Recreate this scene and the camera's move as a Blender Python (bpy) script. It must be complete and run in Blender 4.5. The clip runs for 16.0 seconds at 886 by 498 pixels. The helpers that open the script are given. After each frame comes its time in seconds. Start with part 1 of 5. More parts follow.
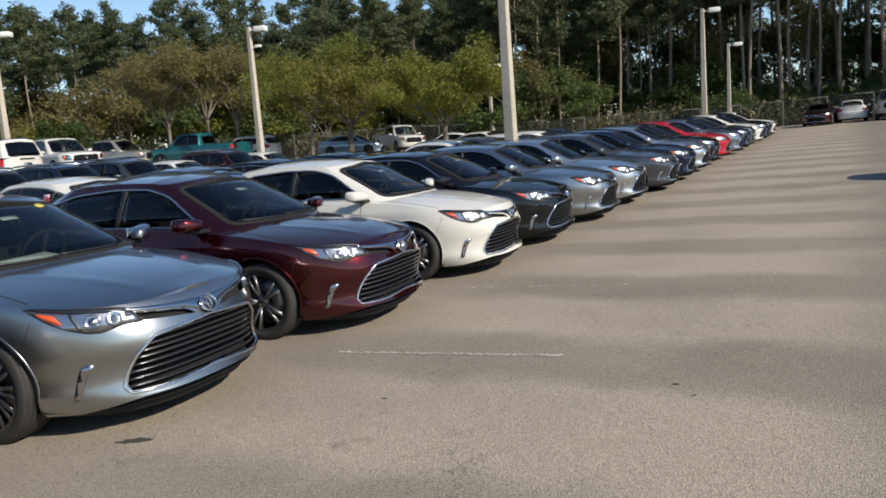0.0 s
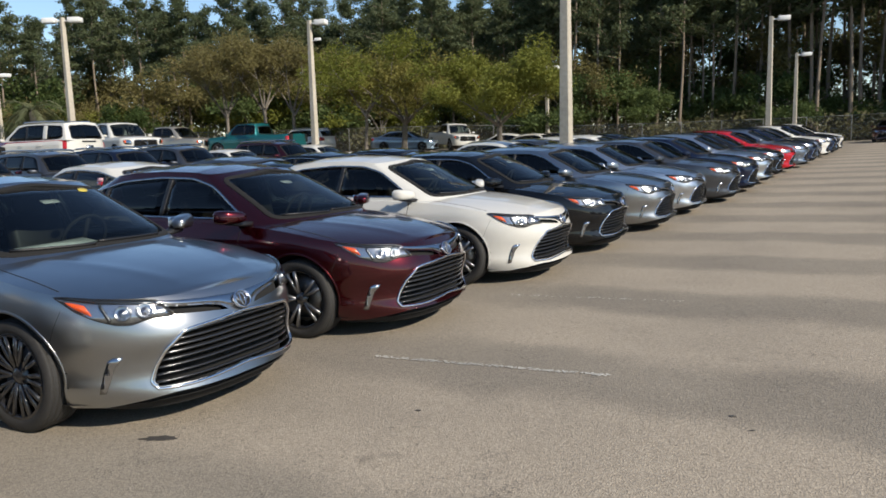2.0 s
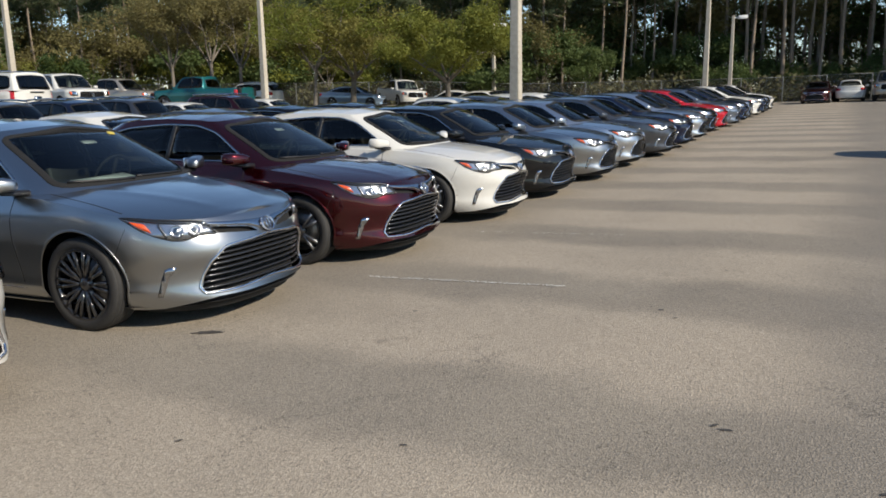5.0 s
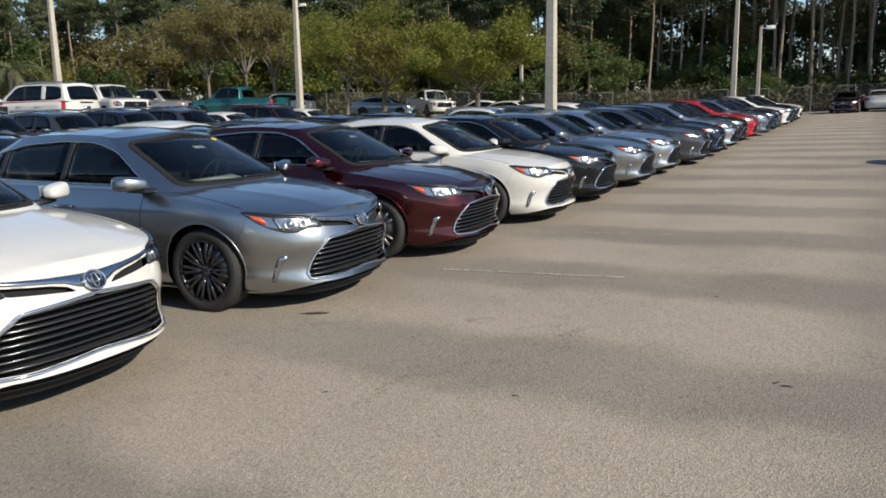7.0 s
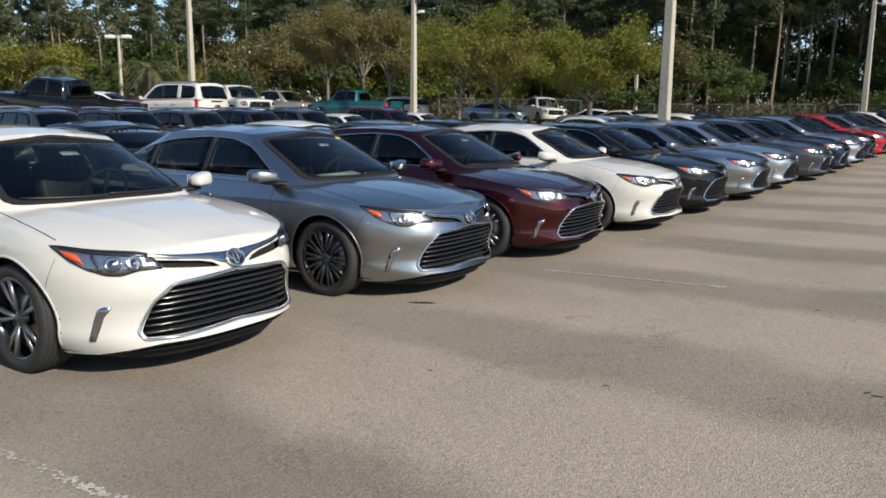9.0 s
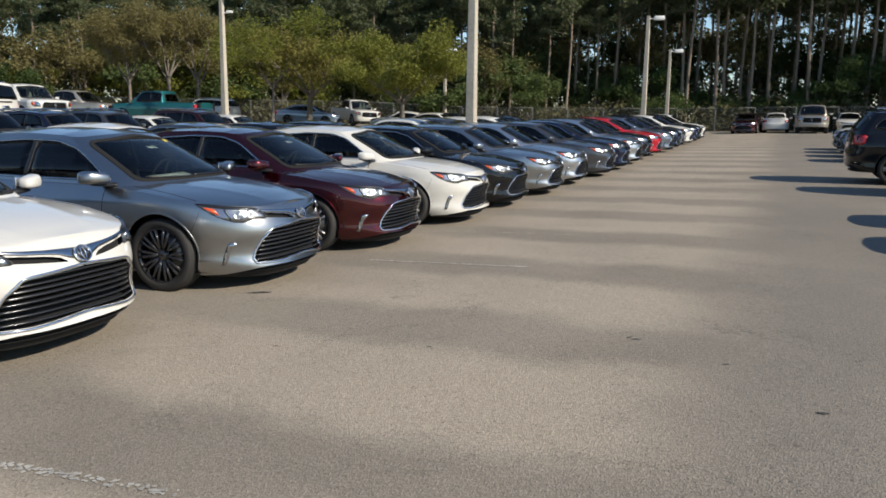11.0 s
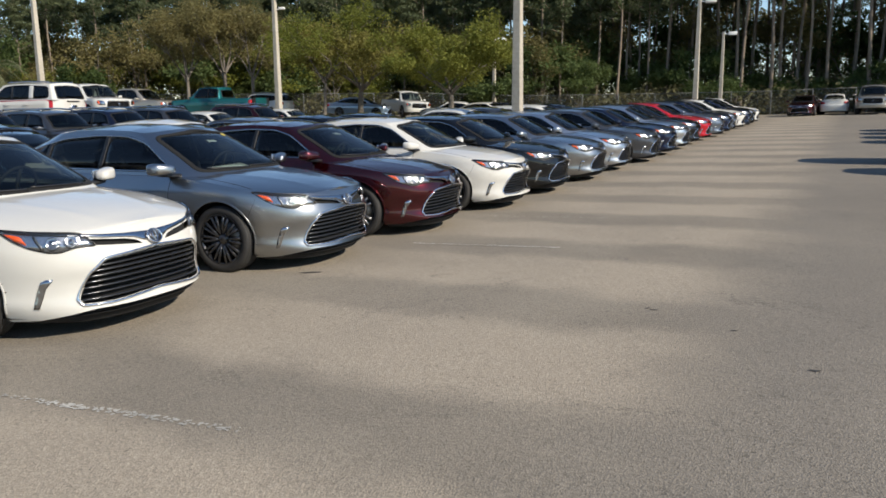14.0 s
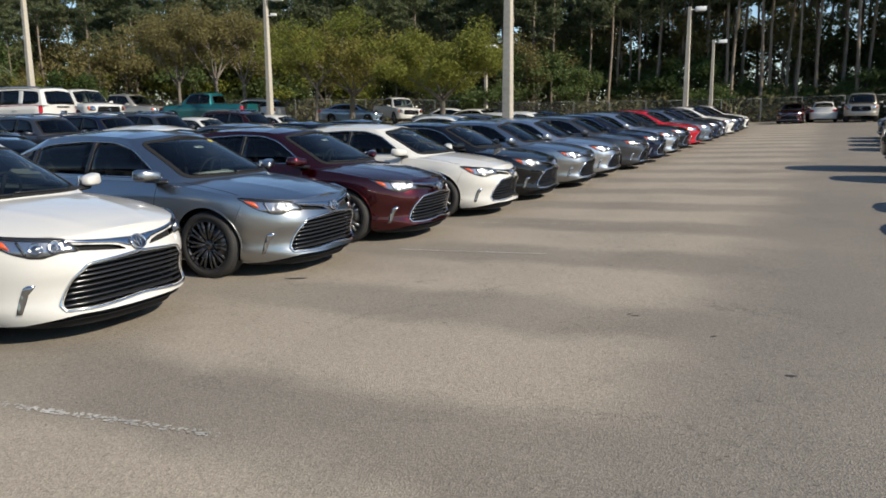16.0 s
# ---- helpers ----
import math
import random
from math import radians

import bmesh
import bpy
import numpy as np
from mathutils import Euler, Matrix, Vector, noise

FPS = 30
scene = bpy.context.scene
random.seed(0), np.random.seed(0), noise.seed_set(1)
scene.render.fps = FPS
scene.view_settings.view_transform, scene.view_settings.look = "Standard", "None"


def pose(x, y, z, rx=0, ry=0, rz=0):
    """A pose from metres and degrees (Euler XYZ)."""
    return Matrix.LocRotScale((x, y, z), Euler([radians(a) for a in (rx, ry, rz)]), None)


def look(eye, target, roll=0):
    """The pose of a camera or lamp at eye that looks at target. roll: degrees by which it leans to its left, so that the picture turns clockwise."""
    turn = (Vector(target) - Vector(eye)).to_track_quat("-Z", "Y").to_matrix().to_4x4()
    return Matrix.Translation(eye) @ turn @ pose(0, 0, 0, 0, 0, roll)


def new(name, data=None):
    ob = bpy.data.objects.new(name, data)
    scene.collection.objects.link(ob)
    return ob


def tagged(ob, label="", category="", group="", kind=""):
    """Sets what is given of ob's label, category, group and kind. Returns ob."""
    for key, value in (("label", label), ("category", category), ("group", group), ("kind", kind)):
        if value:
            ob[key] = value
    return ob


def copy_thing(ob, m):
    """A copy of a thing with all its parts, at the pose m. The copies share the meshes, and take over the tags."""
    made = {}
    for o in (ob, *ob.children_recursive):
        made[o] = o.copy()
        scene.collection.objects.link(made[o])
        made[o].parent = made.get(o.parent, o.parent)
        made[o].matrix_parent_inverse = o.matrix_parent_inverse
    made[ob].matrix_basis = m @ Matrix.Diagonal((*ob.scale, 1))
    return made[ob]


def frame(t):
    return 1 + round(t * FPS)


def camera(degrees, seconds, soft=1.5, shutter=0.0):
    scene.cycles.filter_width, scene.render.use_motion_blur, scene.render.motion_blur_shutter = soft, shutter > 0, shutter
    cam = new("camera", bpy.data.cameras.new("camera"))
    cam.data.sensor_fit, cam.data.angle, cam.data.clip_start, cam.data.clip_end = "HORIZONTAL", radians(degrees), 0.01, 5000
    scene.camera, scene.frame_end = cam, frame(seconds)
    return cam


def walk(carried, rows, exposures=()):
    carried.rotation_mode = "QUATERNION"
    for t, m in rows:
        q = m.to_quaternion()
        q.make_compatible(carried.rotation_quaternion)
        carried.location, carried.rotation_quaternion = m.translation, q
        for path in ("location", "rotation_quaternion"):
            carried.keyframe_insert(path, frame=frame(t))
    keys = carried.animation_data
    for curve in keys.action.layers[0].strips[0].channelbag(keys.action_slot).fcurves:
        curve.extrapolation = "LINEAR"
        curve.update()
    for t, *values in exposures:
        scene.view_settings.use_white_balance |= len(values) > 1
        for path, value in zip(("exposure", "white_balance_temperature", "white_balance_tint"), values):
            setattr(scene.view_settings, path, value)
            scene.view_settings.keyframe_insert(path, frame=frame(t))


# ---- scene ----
cam = camera(60.33, 16.0, soft=1.7)
# seconds, eye x, y, z, then yaw, pitch, roll in degrees
PATH = [
    (0, 3.613, -3.315, 1.511, 27.97, -7.99, 4.06),
    (0.5, 3.530, -3.139, 1.527, 31.11, -5.79, 4.11),
    (1, 3.459, -3.109, 1.536, 30.83, -5.27, 3.04),
    (1.5, 3.458, -3.109, 1.525, 31.45, -5.65, 2.83),
    (2, 3.514, -3.084, 1.518, 32.00, -7.86, 1.65),
    (2.5, 3.534, -3.108, 1.511, 32.77, -9.32, 1.05),
    (3, 3.504, -3.287, 1.514, 29.55, -7.93, 1.37),
    (3.5, 3.471, -3.466, 1.503, 26.75, -8.16, 1.29),
    (4, 3.596, -3.658, 1.483, 28.30, -8.24, 1.03),
    (4.2, 3.655, -3.767, 1.479, 28.26, -9.36, 0.76),
    (6.3, 3.824, -4.739, 1.510, 27.38, -11.66, 0.95),
    (6.5, 3.802, -4.820, 1.510, 27.63, -10.88, 0.39),
    (7, 3.723, -5.006, 1.494, 29.49, -10.37, 0.92),
    (7.5, 3.707, -5.072, 1.489, 33.99, -10.36, 0.27),
    (8, 3.721, -5.124, 1.480, 36.84, -9.77, -0.91),
    (8.5, 3.802, -5.190, 1.488, 37.99, -9.45, -0.86),
    (9, 3.914, -5.315, 1.488, 37.67, -9.89, -0.61),
    (9.5, 3.998, -5.515, 1.500, 36.78, -8.39, -0.66),
    (10, 4.060, -5.696, 1.494, 27.60, -9.53, -1.70),
    (10.2, 4.089, -5.753, 1.498, 25.50, -9.68, -2.32),
    (12.3, 4.320, -6.335, 1.501, 23.38, -10.98, 0.52),
    (12.5, 4.303, -6.376, 1.501, 23.05, -11.79, 0.12),
    (13, 4.325, -6.381, 1.513, 26.62, -11.79, 0.19),
    (13.5, 4.453, -6.353, 1.522, 26.78, -10.42, 0.73),
    (14, 4.563, -6.362, 1.506, 27.69, -10.34, 0.58),
    (14.5, 4.615, -6.371, 1.504, 29.65, -11.28, -0.26),
    (15, 4.621, -6.363, 1.492, 30.25, -12.45, 0.39),
    (15.5, 4.615, -6.373, 1.516, 30.10, -11.29, 1.51),
    (16, 4.635, -6.358, 1.509, 27.14, -9.87, 0.41),
]
walk(cam, [(t, pose(x, y, z, 90 + pitch, roll, yaw)) for t, x, y, z, yaw, pitch, roll in PATH])

# ---- light ----
SUN_ELEV, SUN_AZ = radians(34), radians(-8)      # azimuth from +x towards +y
world = bpy.data.worlds.new("world")
scene.world = world
world.use_nodes = True
wn = world.node_tree.nodes
sky = wn.new("ShaderNodeTexSky")
sky.sky_type = 'NISHITA'
sky.sun_disc = False
sky.sun_elevation = SUN_ELEV
sky.sun_rotation = radians(90) - SUN_AZ
sky.air_density, sky.dust_density, sky.ozone_density = 1.0, 0.05, 3.0
wn["Background"].inputs["Strength"].default_value = 0.094
world.node_tree.links.new(sky.outputs[0], wn["Background"].inputs["Color"])
sun = new("sun", bpy.data.lights.new("sun", 'SUN'))
sun.data.energy, sun.data.angle, sun.data.color = 3.8, radians(0.55), (1.0, 0.90, 0.755)
SUN_DIR = Vector((math.cos(SUN_ELEV) * math.cos(SUN_AZ), math.cos(SUN_ELEV) * math.sin(SUN_AZ), math.sin(SUN_ELEV)))
sun.matrix_world = look(SUN_DIR * 50, (0, 0, 0))
scene.view_settings.exposure = 0.6


# ---- materials ----
def material(name, color, rough=0.6, metal=0.0, coat=0.0, spec=0.5, noise_scale=0.0, amount=0.15, bump=0.0, coat_rough=0.03):
    """Principled material with two scales of colour variation and fine relief."""
    m = bpy.data.materials.new(name)
    m.use_nodes = True
    nt = m.node_tree
    b = nt.nodes["Principled BSDF"]
    b.inputs["Base Color"].default_value = (*color, 1)
    b.inputs["Roughness"].default_value = rough
    b.inputs["Metallic"].default_value = metal
    b.inputs["Coat Weight"].default_value = coat
    b.inputs["Coat Roughness"].default_value = coat_rough
    b.inputs["Specular IOR Level"].default_value = spec
    if noise_scale:
        tc = nt.nodes.new("ShaderNodeTexCoord")
        fine = nt.nodes.new("ShaderNodeTexNoise")
        wide = nt.nodes.new("ShaderNodeTexNoise")
        fine.inputs["Scale"].default_value, fine.inputs["Detail"].default_value = noise_scale, 6
        wide.inputs["Scale"].default_value, wide.inputs["Detail"].default_value = noise_scale * 0.07, 4
        add = nt.nodes.new("ShaderNodeMath")
        add.operation = 'ADD'
        ramp = nt.nodes.new("ShaderNodeMapRange")
        ramp.inputs["From Min"].default_value, ramp.inputs["From Max"].default_value = 0.6, 1.4
        ramp.inputs["To Min"].default_value, ramp.inputs["To Max"].default_value = 1 - amount, 1 + amount
        mul = nt.nodes.new("ShaderNodeVectorMath")
        mul.operation = 'SCALE'
        mul.inputs[0].default_value = color
        for n in (fine, wide):
            nt.links.new(tc.outputs["Object"], n.inputs["Vector"])
        nt.links.new(fine.outputs["Fac"], add.inputs[0])
        nt.links.new(wide.outputs["Fac"], add.inputs[1])
        nt.links.new(add.outputs[0], ramp.inputs["Value"])
        nt.links.new(ramp.outputs[0], mul.inputs["Scale"])
        nt.links.new(mul.outputs[0], b.inputs["Base Color"])
        if bump:
            bp = nt.nodes.new("ShaderNodeBump")
            bp.inputs["Strength"].default_value = bump
            bp.inputs["Distance"].default_value = 0.02
            nt.links.new(fine.outputs["Fac"], bp.inputs["Height"])
            nt.links.new(bp.outputs[0], b.inputs["Normal"])
    return m


def paint(name, color, metal=0.0, rough=0.35):
    """Clear-coated car paint with a light film of dust."""
    m = material("paint_" + name, color, rough, metal, coat=1.0, spec=0.08 if metal < 0.35 else 0.5)
    nt = m.node_tree
    b = nt.nodes["Principled BSDF"]
    tc = nt.nodes.new("ShaderNodeTexCoord")
    n1 = nt.nodes.new("ShaderNodeTexNoise")
    n1.inputs["Scale"].default_value, n1.inputs["Detail"].default_value = 3.0, 8
    mr = nt.nodes.new("ShaderNodeMapRange")
    mr.inputs["From Min"].default_value, mr.inputs["From Max"].default_value = 0.35, 0.75
    mr.inputs["To Min"].default_value, mr.inputs["To Max"].default_value = 0.03, 0.12
    nt.links.new(tc.outputs["Object"], n1.inputs["Vector"])
    nt.links.new(n1.outputs["Fac"], mr.inputs["Value"])
    nt.links.new(mr.outputs[0], b.inputs["Coat Roughness"])
    flake = nt.nodes.new("ShaderNodeTexVoronoi")
    flake.inputs["Scale"].default_value = 900
    hsv = nt.nodes.new("ShaderNodeMapRange")
    hsv.inputs["To Min"].default_value, hsv.inputs["To Max"].default_value = 0.9, 1.1
    sc = nt.nodes.new("ShaderNodeVectorMath")
    sc.operation = 'SCALE'
    sc.inputs[0].default_value = color
    nt.links.new(tc.outputs["Object"], flake.inputs["Vector"])
    nt.links.new(flake.outputs["Distance"], hsv.inputs["Value"])
    nt.links.new(hsv.outputs[0], sc.inputs["Scale"])
    nt.links.new(sc.outputs[0], b.inputs["Base Color"])
    return m


def glass(name, tint, gloss_rough=0.0):
    """Tinted glass: the light that goes through takes the tint, the surface mirrors by Fresnel."""
    m = bpy.data.materials.new(name)
    m.use_nodes = True
    nt = m.node_tree
    nt.nodes.remove(nt.nodes["Principled BSDF"])
    tr = nt.nodes.new("ShaderNodeBsdfTransparent")
    tr.inputs[0].default_value = (*tint, 1)
    gl = nt.nodes.new("ShaderNodeBsdfGlossy")
    gl.inputs["Roughness"].default_value = gloss_rough
    fr = nt.nodes.new("ShaderNodeFresnel")
    fr.inputs["IOR"].default_value = 1.52
    mx = nt.nodes.new("ShaderNodeMixShader")
    nt.links.new(fr.outputs[0], mx.inputs[0])
    nt.links.new(tr.outputs[0], mx.inputs[1])
    nt.links.new(gl.outputs[0], mx.inputs[2])
    nt.links.new(mx.outputs[0], nt.nodes["Material Output"].inputs[0])
    return m


PAINT = {
    "silver": paint("silver", (0.36, 0.370, 0.378), 1.0, 0.31),
    "bright_silver": paint("bright_silver", (0.55, 0.57, 0.59), 0.97, 0.30),
    "maroon": paint("maroon", (0.070, 0.0028, 0.006), 0.9, 0.26),
    "white": paint("white", (0.58, 0.568, 0.525), 0.0, 0.35),
    "black": paint("black", (0.0025, 0.003, 0.004), 0.0, 0.5),
    "navy": paint("navy", (0.006, 0.010, 0.028), 0.3, 0.3),
    "graphite": paint("graphite", (0.07, 0.075, 0.085), 0.7, 0.32),
    "slate": paint("slate", (0.20, 0.235, 0.28), 0.9, 0.34),
    "red": paint("red", (0.42, 0.012, 0.02), 0.2, 0.3),
    "teal": paint("teal", (0.010, 0.10, 0.11), 0.3, 0.3),
    "beige": paint("beige", (0.35, 0.32, 0.27), 0.6, 0.35),
    "paleblue": paint("paleblue", (0.28, 0.36, 0.45), 0.7, 0.33),
}
TYRE = material("tyre_rubber", (0.022, 0.021, 0.02), 0.75, noise_scale=40, amount=0.3, bump=0.2)
DARK = material("black_trim", (0.012, 0.012, 0.013), 0.45, noise_scale=30, amount=0.2)
GAP = material("shut_line", (0.006, 0.006, 0.006), 0.9)
CHROME = material("chrome", (0.78, 0.78, 0.80), 0.08, 1.0)
SATIN = material("satin_chrome", (0.42, 0.43, 0.45), 0.16, 1.0)
ALLOY = material("machined_alloy", (0.26, 0.26, 0.27), 0.34, 0.9, noise_scale=60, amount=0.1)
ALLOY_DARK = material("gloss_black_alloy", (0.025, 0.025, 0.027), 0.18, 0.3, coat=0.8)
GUNMETAL = material("grille_gunmetal", (0.085, 0.087, 0.092), 0.24, 0.85, noise_scale=30, amount=0.12)
STEEL = material("brake_steel", (0.25, 0.24, 0.23), 0.4, 0.9, noise_scale=20, amount=0.3)
GLASS = glass("windscreen_glass", (0.21, 0.28, 0.275))
PRIVACY = glass("tinted_glass", (0.10, 0.115, 0.115))
LENS = glass("clear_lens", (0.86, 0.88, 0.9))
AMBER = material("amber_reflector", (0.75, 0.10, 0.01), 0.25, coat=1.0)
TAIL = material("red_lamp", (0.35, 0.01, 0.012), 0.15, coat=1.0)
LAMPSILVER = material("lamp_reflector", (0.42, 0.44, 0.47), 0.22, 0.9)
LAMPDARK = material("lamp_housing", (0.05, 0.055, 0.06), 0.25, 0.6)
LINER = material("headliner_fabric", (0.14, 0.135, 0.125), 0.95, noise_scale=10, amount=0.1)
CABIN = material("cabin_trim", (0.018, 0.017, 0.016), 0.8, noise_scale=12, amount=0.3)
SEAT = material("seat_leather", (0.018, 0.017, 0.016), 0.55, noise_scale=15, amount=0.25)
PAPER = material("paper", (0.75, 0.76, 0.74), 0.8, noise_scale=20, amount=0.08)
PINK = material("pink_paper", (0.65, 0.38, 0.40), 0.8, noise_scale=20, amount=0.1)
YELLOW = material("yellow_sticker", (0.55, 0.44, 0.08), 0.6, noise_scale=25, amount=0.1)


# ---- helpers of this scene ----
def part(name, bm, mat, parent=None, label="", smooth=True):
    """Links a bmesh as one mesh object under a thing or a part."""
    me = bpy.data.meshes.new(name)
    bm.to_mesh(me)
    bm.free()
    if smooth:
        me.shade_smooth()
    for m in (mat if isinstance(mat, (list, tuple)) else [mat]):
        me.materials.append(m)
    ob = new(name, me)
    if parent:
        ob.parent = parent
    if label:
        tagged(ob, label)
    return ob


def thing(name, label, category, group="", kind=""):
    return tagged(new(name), label, category, group, kind)


def mesh(verts, faces):
    bm = bmesh.new()
    vs = [bm.verts.new(v) for v in verts]
    for f in faces:
        if len({tuple(verts[i]) for i in f}) > 2:
            try:
                bm.faces.new([vs[i] for i in f])
            except ValueError:
                pass
    return bm


def box(cx, cy, cz, sx, sy, sz, bevel=0.0, m=None, bm=None):
    bm = bm or bmesh.new()
    r = bmesh.ops.create_cube(bm, size=1, matrix=(m or Matrix()) @ Matrix.Translation((cx, cy, cz)) @ Matrix.Diagonal((sx, sy, sz, 1)))
    if bevel:
        es = {e for v in r["verts"] for e in v.link_edges}
        bmesh.ops.bevel(bm, geom=list(es), offset=bevel, segments=2, profile=0.5, affect='EDGES')
    return bm


def lathe(profile, n=40, axis='y', bm=None):
    """Turns (radius, along) pairs round an axis."""
    bm = bm or bmesh.new()
    rings = []
    for r, a in profile:
        ring = []
        for i in range(n):
            c, s = math.cos(2 * math.pi * i / n) * r, math.sin(2 * math.pi * i / n) * r
            ring.append(bm.verts.new((c, a, s) if axis == 'y' else (c, s, a)))
        rings.append(ring)
    for a, b in zip(rings, rings[1:]):
        for i in range(n):
            bm.faces.new((a[i], a[(i + 1) % n], b[(i + 1) % n], b[i]))
    return bm


def sweep(path, normals, width, height, closed=False, bm=None):
    """A bar with bevelled top edges along a path that lies on a surface."""
    bm = bm or bmesh.new()
    path = [Vector(p) for p in path]
    n = len(path)
    rings = []
    for i, p in enumerate(path):
        a = path[(i - 1) % n] if closed or i else p
        b = path[(i + 1) % n] if closed or i < n - 1 else p
        t = (b - a).normalized()
        nn = Vector(normals[i]).normalized()
        side = t.cross(nn).normalized()
        w = width[i] if isinstance(width, (list, tuple)) else width
        rings.append([bm.verts.new(p + side * (w * 0.5 * u) + nn * (height * v))
                      for u, v in ((-1, -0.6), (-1, 0.5), (-0.6, 1), (0.6, 1), (1, 0.5), (1, -0.6))])
    for i in range(n if closed else n - 1):
        a, b = rings[i], rings[(i + 1) % n]
        for k in range(6):
            bm.faces.new((a[k], b[k], b[(k + 1) % 6], a[(k + 1) % 6]))
    if not closed:
        bm.faces.new(rings[0])
        bm.faces.new(rings[-1][::-1])
    bmesh.ops.recalc_face_normals(bm, faces=bm.faces[:])
    return bm


def mirrored(bm):
    """A copy of bm on the other side of the car's long axis."""
    b2 = bm.copy()
    for v in b2.verts:
        v.co.y = -v.co.y
    bmesh.ops.reverse_faces(b2, faces=b2.faces[:])
    return b2


def inside(poly, u, v):
    hit = False
    for (a, b), (c, d) in zip(poly, poly[1:] + poly[:1]):
        if (b > v) != (d > v) and u < (c - a) * (v - b) / (d - b) + a:
            hit = not hit
    return hit


def rounded(poly, r=0.25, n=4):
    """Rounds a polygon's corners by cutting them in curves."""
    out = []
    k = len(poly)
    for i in range(k):
        p, a, b = Vector(poly[i]), Vector(poly[i - 1]), Vector(poly[(i + 1) % k])
        s, e = p + (a - p) * r, p + (b - p) * r
        for j in range(n + 1):
            t = j / n
            out.append(tuple(s * (1 - t) ** 2 + p * (2 * t * (1 - t)) + e * t * t))
    return out


def grown(poly, d):
    """The polygon moved outward by d (inward when negative)."""
    k = len(poly)
    area = sum(poly[i - 1][0] * poly[i][1] - poly[i][0] * poly[i - 1][1] for i in range(k))
    sg = 1 if area > 0 else -1
    out = []
    for i in range(k):
        a, b = Vector(poly[i - 1]), Vector(poly[(i + 1) % k])
        t = (b - a)
        t = t.normalized() if t.length else Vector((1, 0))
        out.append((poly[i][0] + sg * t.y * d, poly[i][1] - sg * t.x * d))
    return out


def dense(poly, gap=0.05):
    """The same outline with points at most a gap apart."""
    out = []
    for (a, b), (c, d) in zip(poly, poly[1:] + poly[:1]):
        n = max(1, int(math.hypot(c - a, d - b) / gap))
        out += [(a + (c - a) * i / n, b + (d - b) * i / n) for i in range(n)]
    return out


def patch(poly, mapped, offset=0.003, step=0.06, skirt=0.008):
    """A sheet with a turned-in edge, laid on a surface by mapped(u, v) -> place, normal."""
    bm = bmesh.new()
    poly = dense(list(poly), max(0.04, step * 0.8))
    bm.faces.new([bm.verts.new((u, v, 0)) for u, v in poly])
    for ax in (0, 1):
        lo, hi = min(p[ax] for p in poly), max(p[ax] for p in poly)
        n = max(1, int((hi - lo) / step))
        for i in range(1, n):
            no = (1, 0, 0) if ax == 0 else (0, 1, 0)
            co = [0, 0, 0]
            co[ax] = lo + (hi - lo) * i / n
            bmesh.ops.bisect_plane(bm, geom=bm.verts[:] + bm.edges[:] + bm.faces[:], plane_co=co, plane_no=no)
    rim = [e for e in bm.edges if e.is_boundary]
    nor = {}
    for v in bm.verts:
        p, n = mapped(v.co.x, v.co.y)
        nor[v] = n
        v.co = Vector(p) + Vector(n) * offset
    if skirt:
        old = {v for e in rim for v in e.verts}
        r = bmesh.ops.extrude_edge_only(bm, edges=rim)
        fresh = [g for g in r["geom"] if isinstance(g, bmesh.types.BMVert)]
        look_up = {tuple(round(c, 6) for c in v.co): nor[v] for v in old}
        for v in fresh:
            n = look_up.get(tuple(round(c, 6) for c in v.co))
            if n is not None:
                v.co -= Vector(n) * skirt
    bmesh.ops.recalc_face_normals(bm, faces=bm.faces[:])
    return bm


def band(poly, mapped, width, height, offset=0.0):
    """A bar along a closed outline on a surface."""
    pts = [mapped(u, v) for u, v in dense(list(poly))]
    return sweep([Vector(p) + Vector(n) * offset for p, n in pts], [n for p, n in pts], width, height, True)


# ---- ground ----
def ground_height(x, y):
    """The lot is level round the aisle and climbs gently towards its far edges."""
    along = 1.33 * math.tanh((0.011 * ((y - 8.9) + math.sqrt((y - 8.9) ** 2 + 28)) - 0.017) / 1.33)
    u = min(1.0, max(0.0, (-x - 18.6) / 10.5))
    fall = 0.10 * math.tanh((x - 1.5) / 3.6)
    return along + fall + 1.1 * u * u * (3 - 2 * u) * (1 - along / 1.24)


def on_ground(x, y, heading=0.0, lift=0.0):
    """Pose of a thing that stands at x, y, tilted with the ground; heading in degrees."""
    e = 1.2
    n = Vector((ground_height(x - e, y) - ground_height(x + e, y), ground_height(x, y - e) - ground_height(x, y + e), 2 * e)).normalized()
    f = Vector((math.cos(radians(heading)), math.sin(radians(heading)), 0))
    s = n.cross(f).normalized()
    f = s.cross(n).normalized()
    m = Matrix((f, s, n)).transposed().to_4x4()
    m.translation = (x, y, ground_height(x, y) + lift)
    return m


# ---- vehicles ----
def arc_resample(pts, n):
    pts = np.array(pts)
    d = np.concatenate([[0], np.cumsum(np.linalg.norm(np.diff(pts, axis=0), axis=1))])
    s = np.linspace(0, d[-1], n)
    return np.stack([np.interp(s, d, pts[:, 0]), np.interp(s, d, pts[:, 1])], 1)


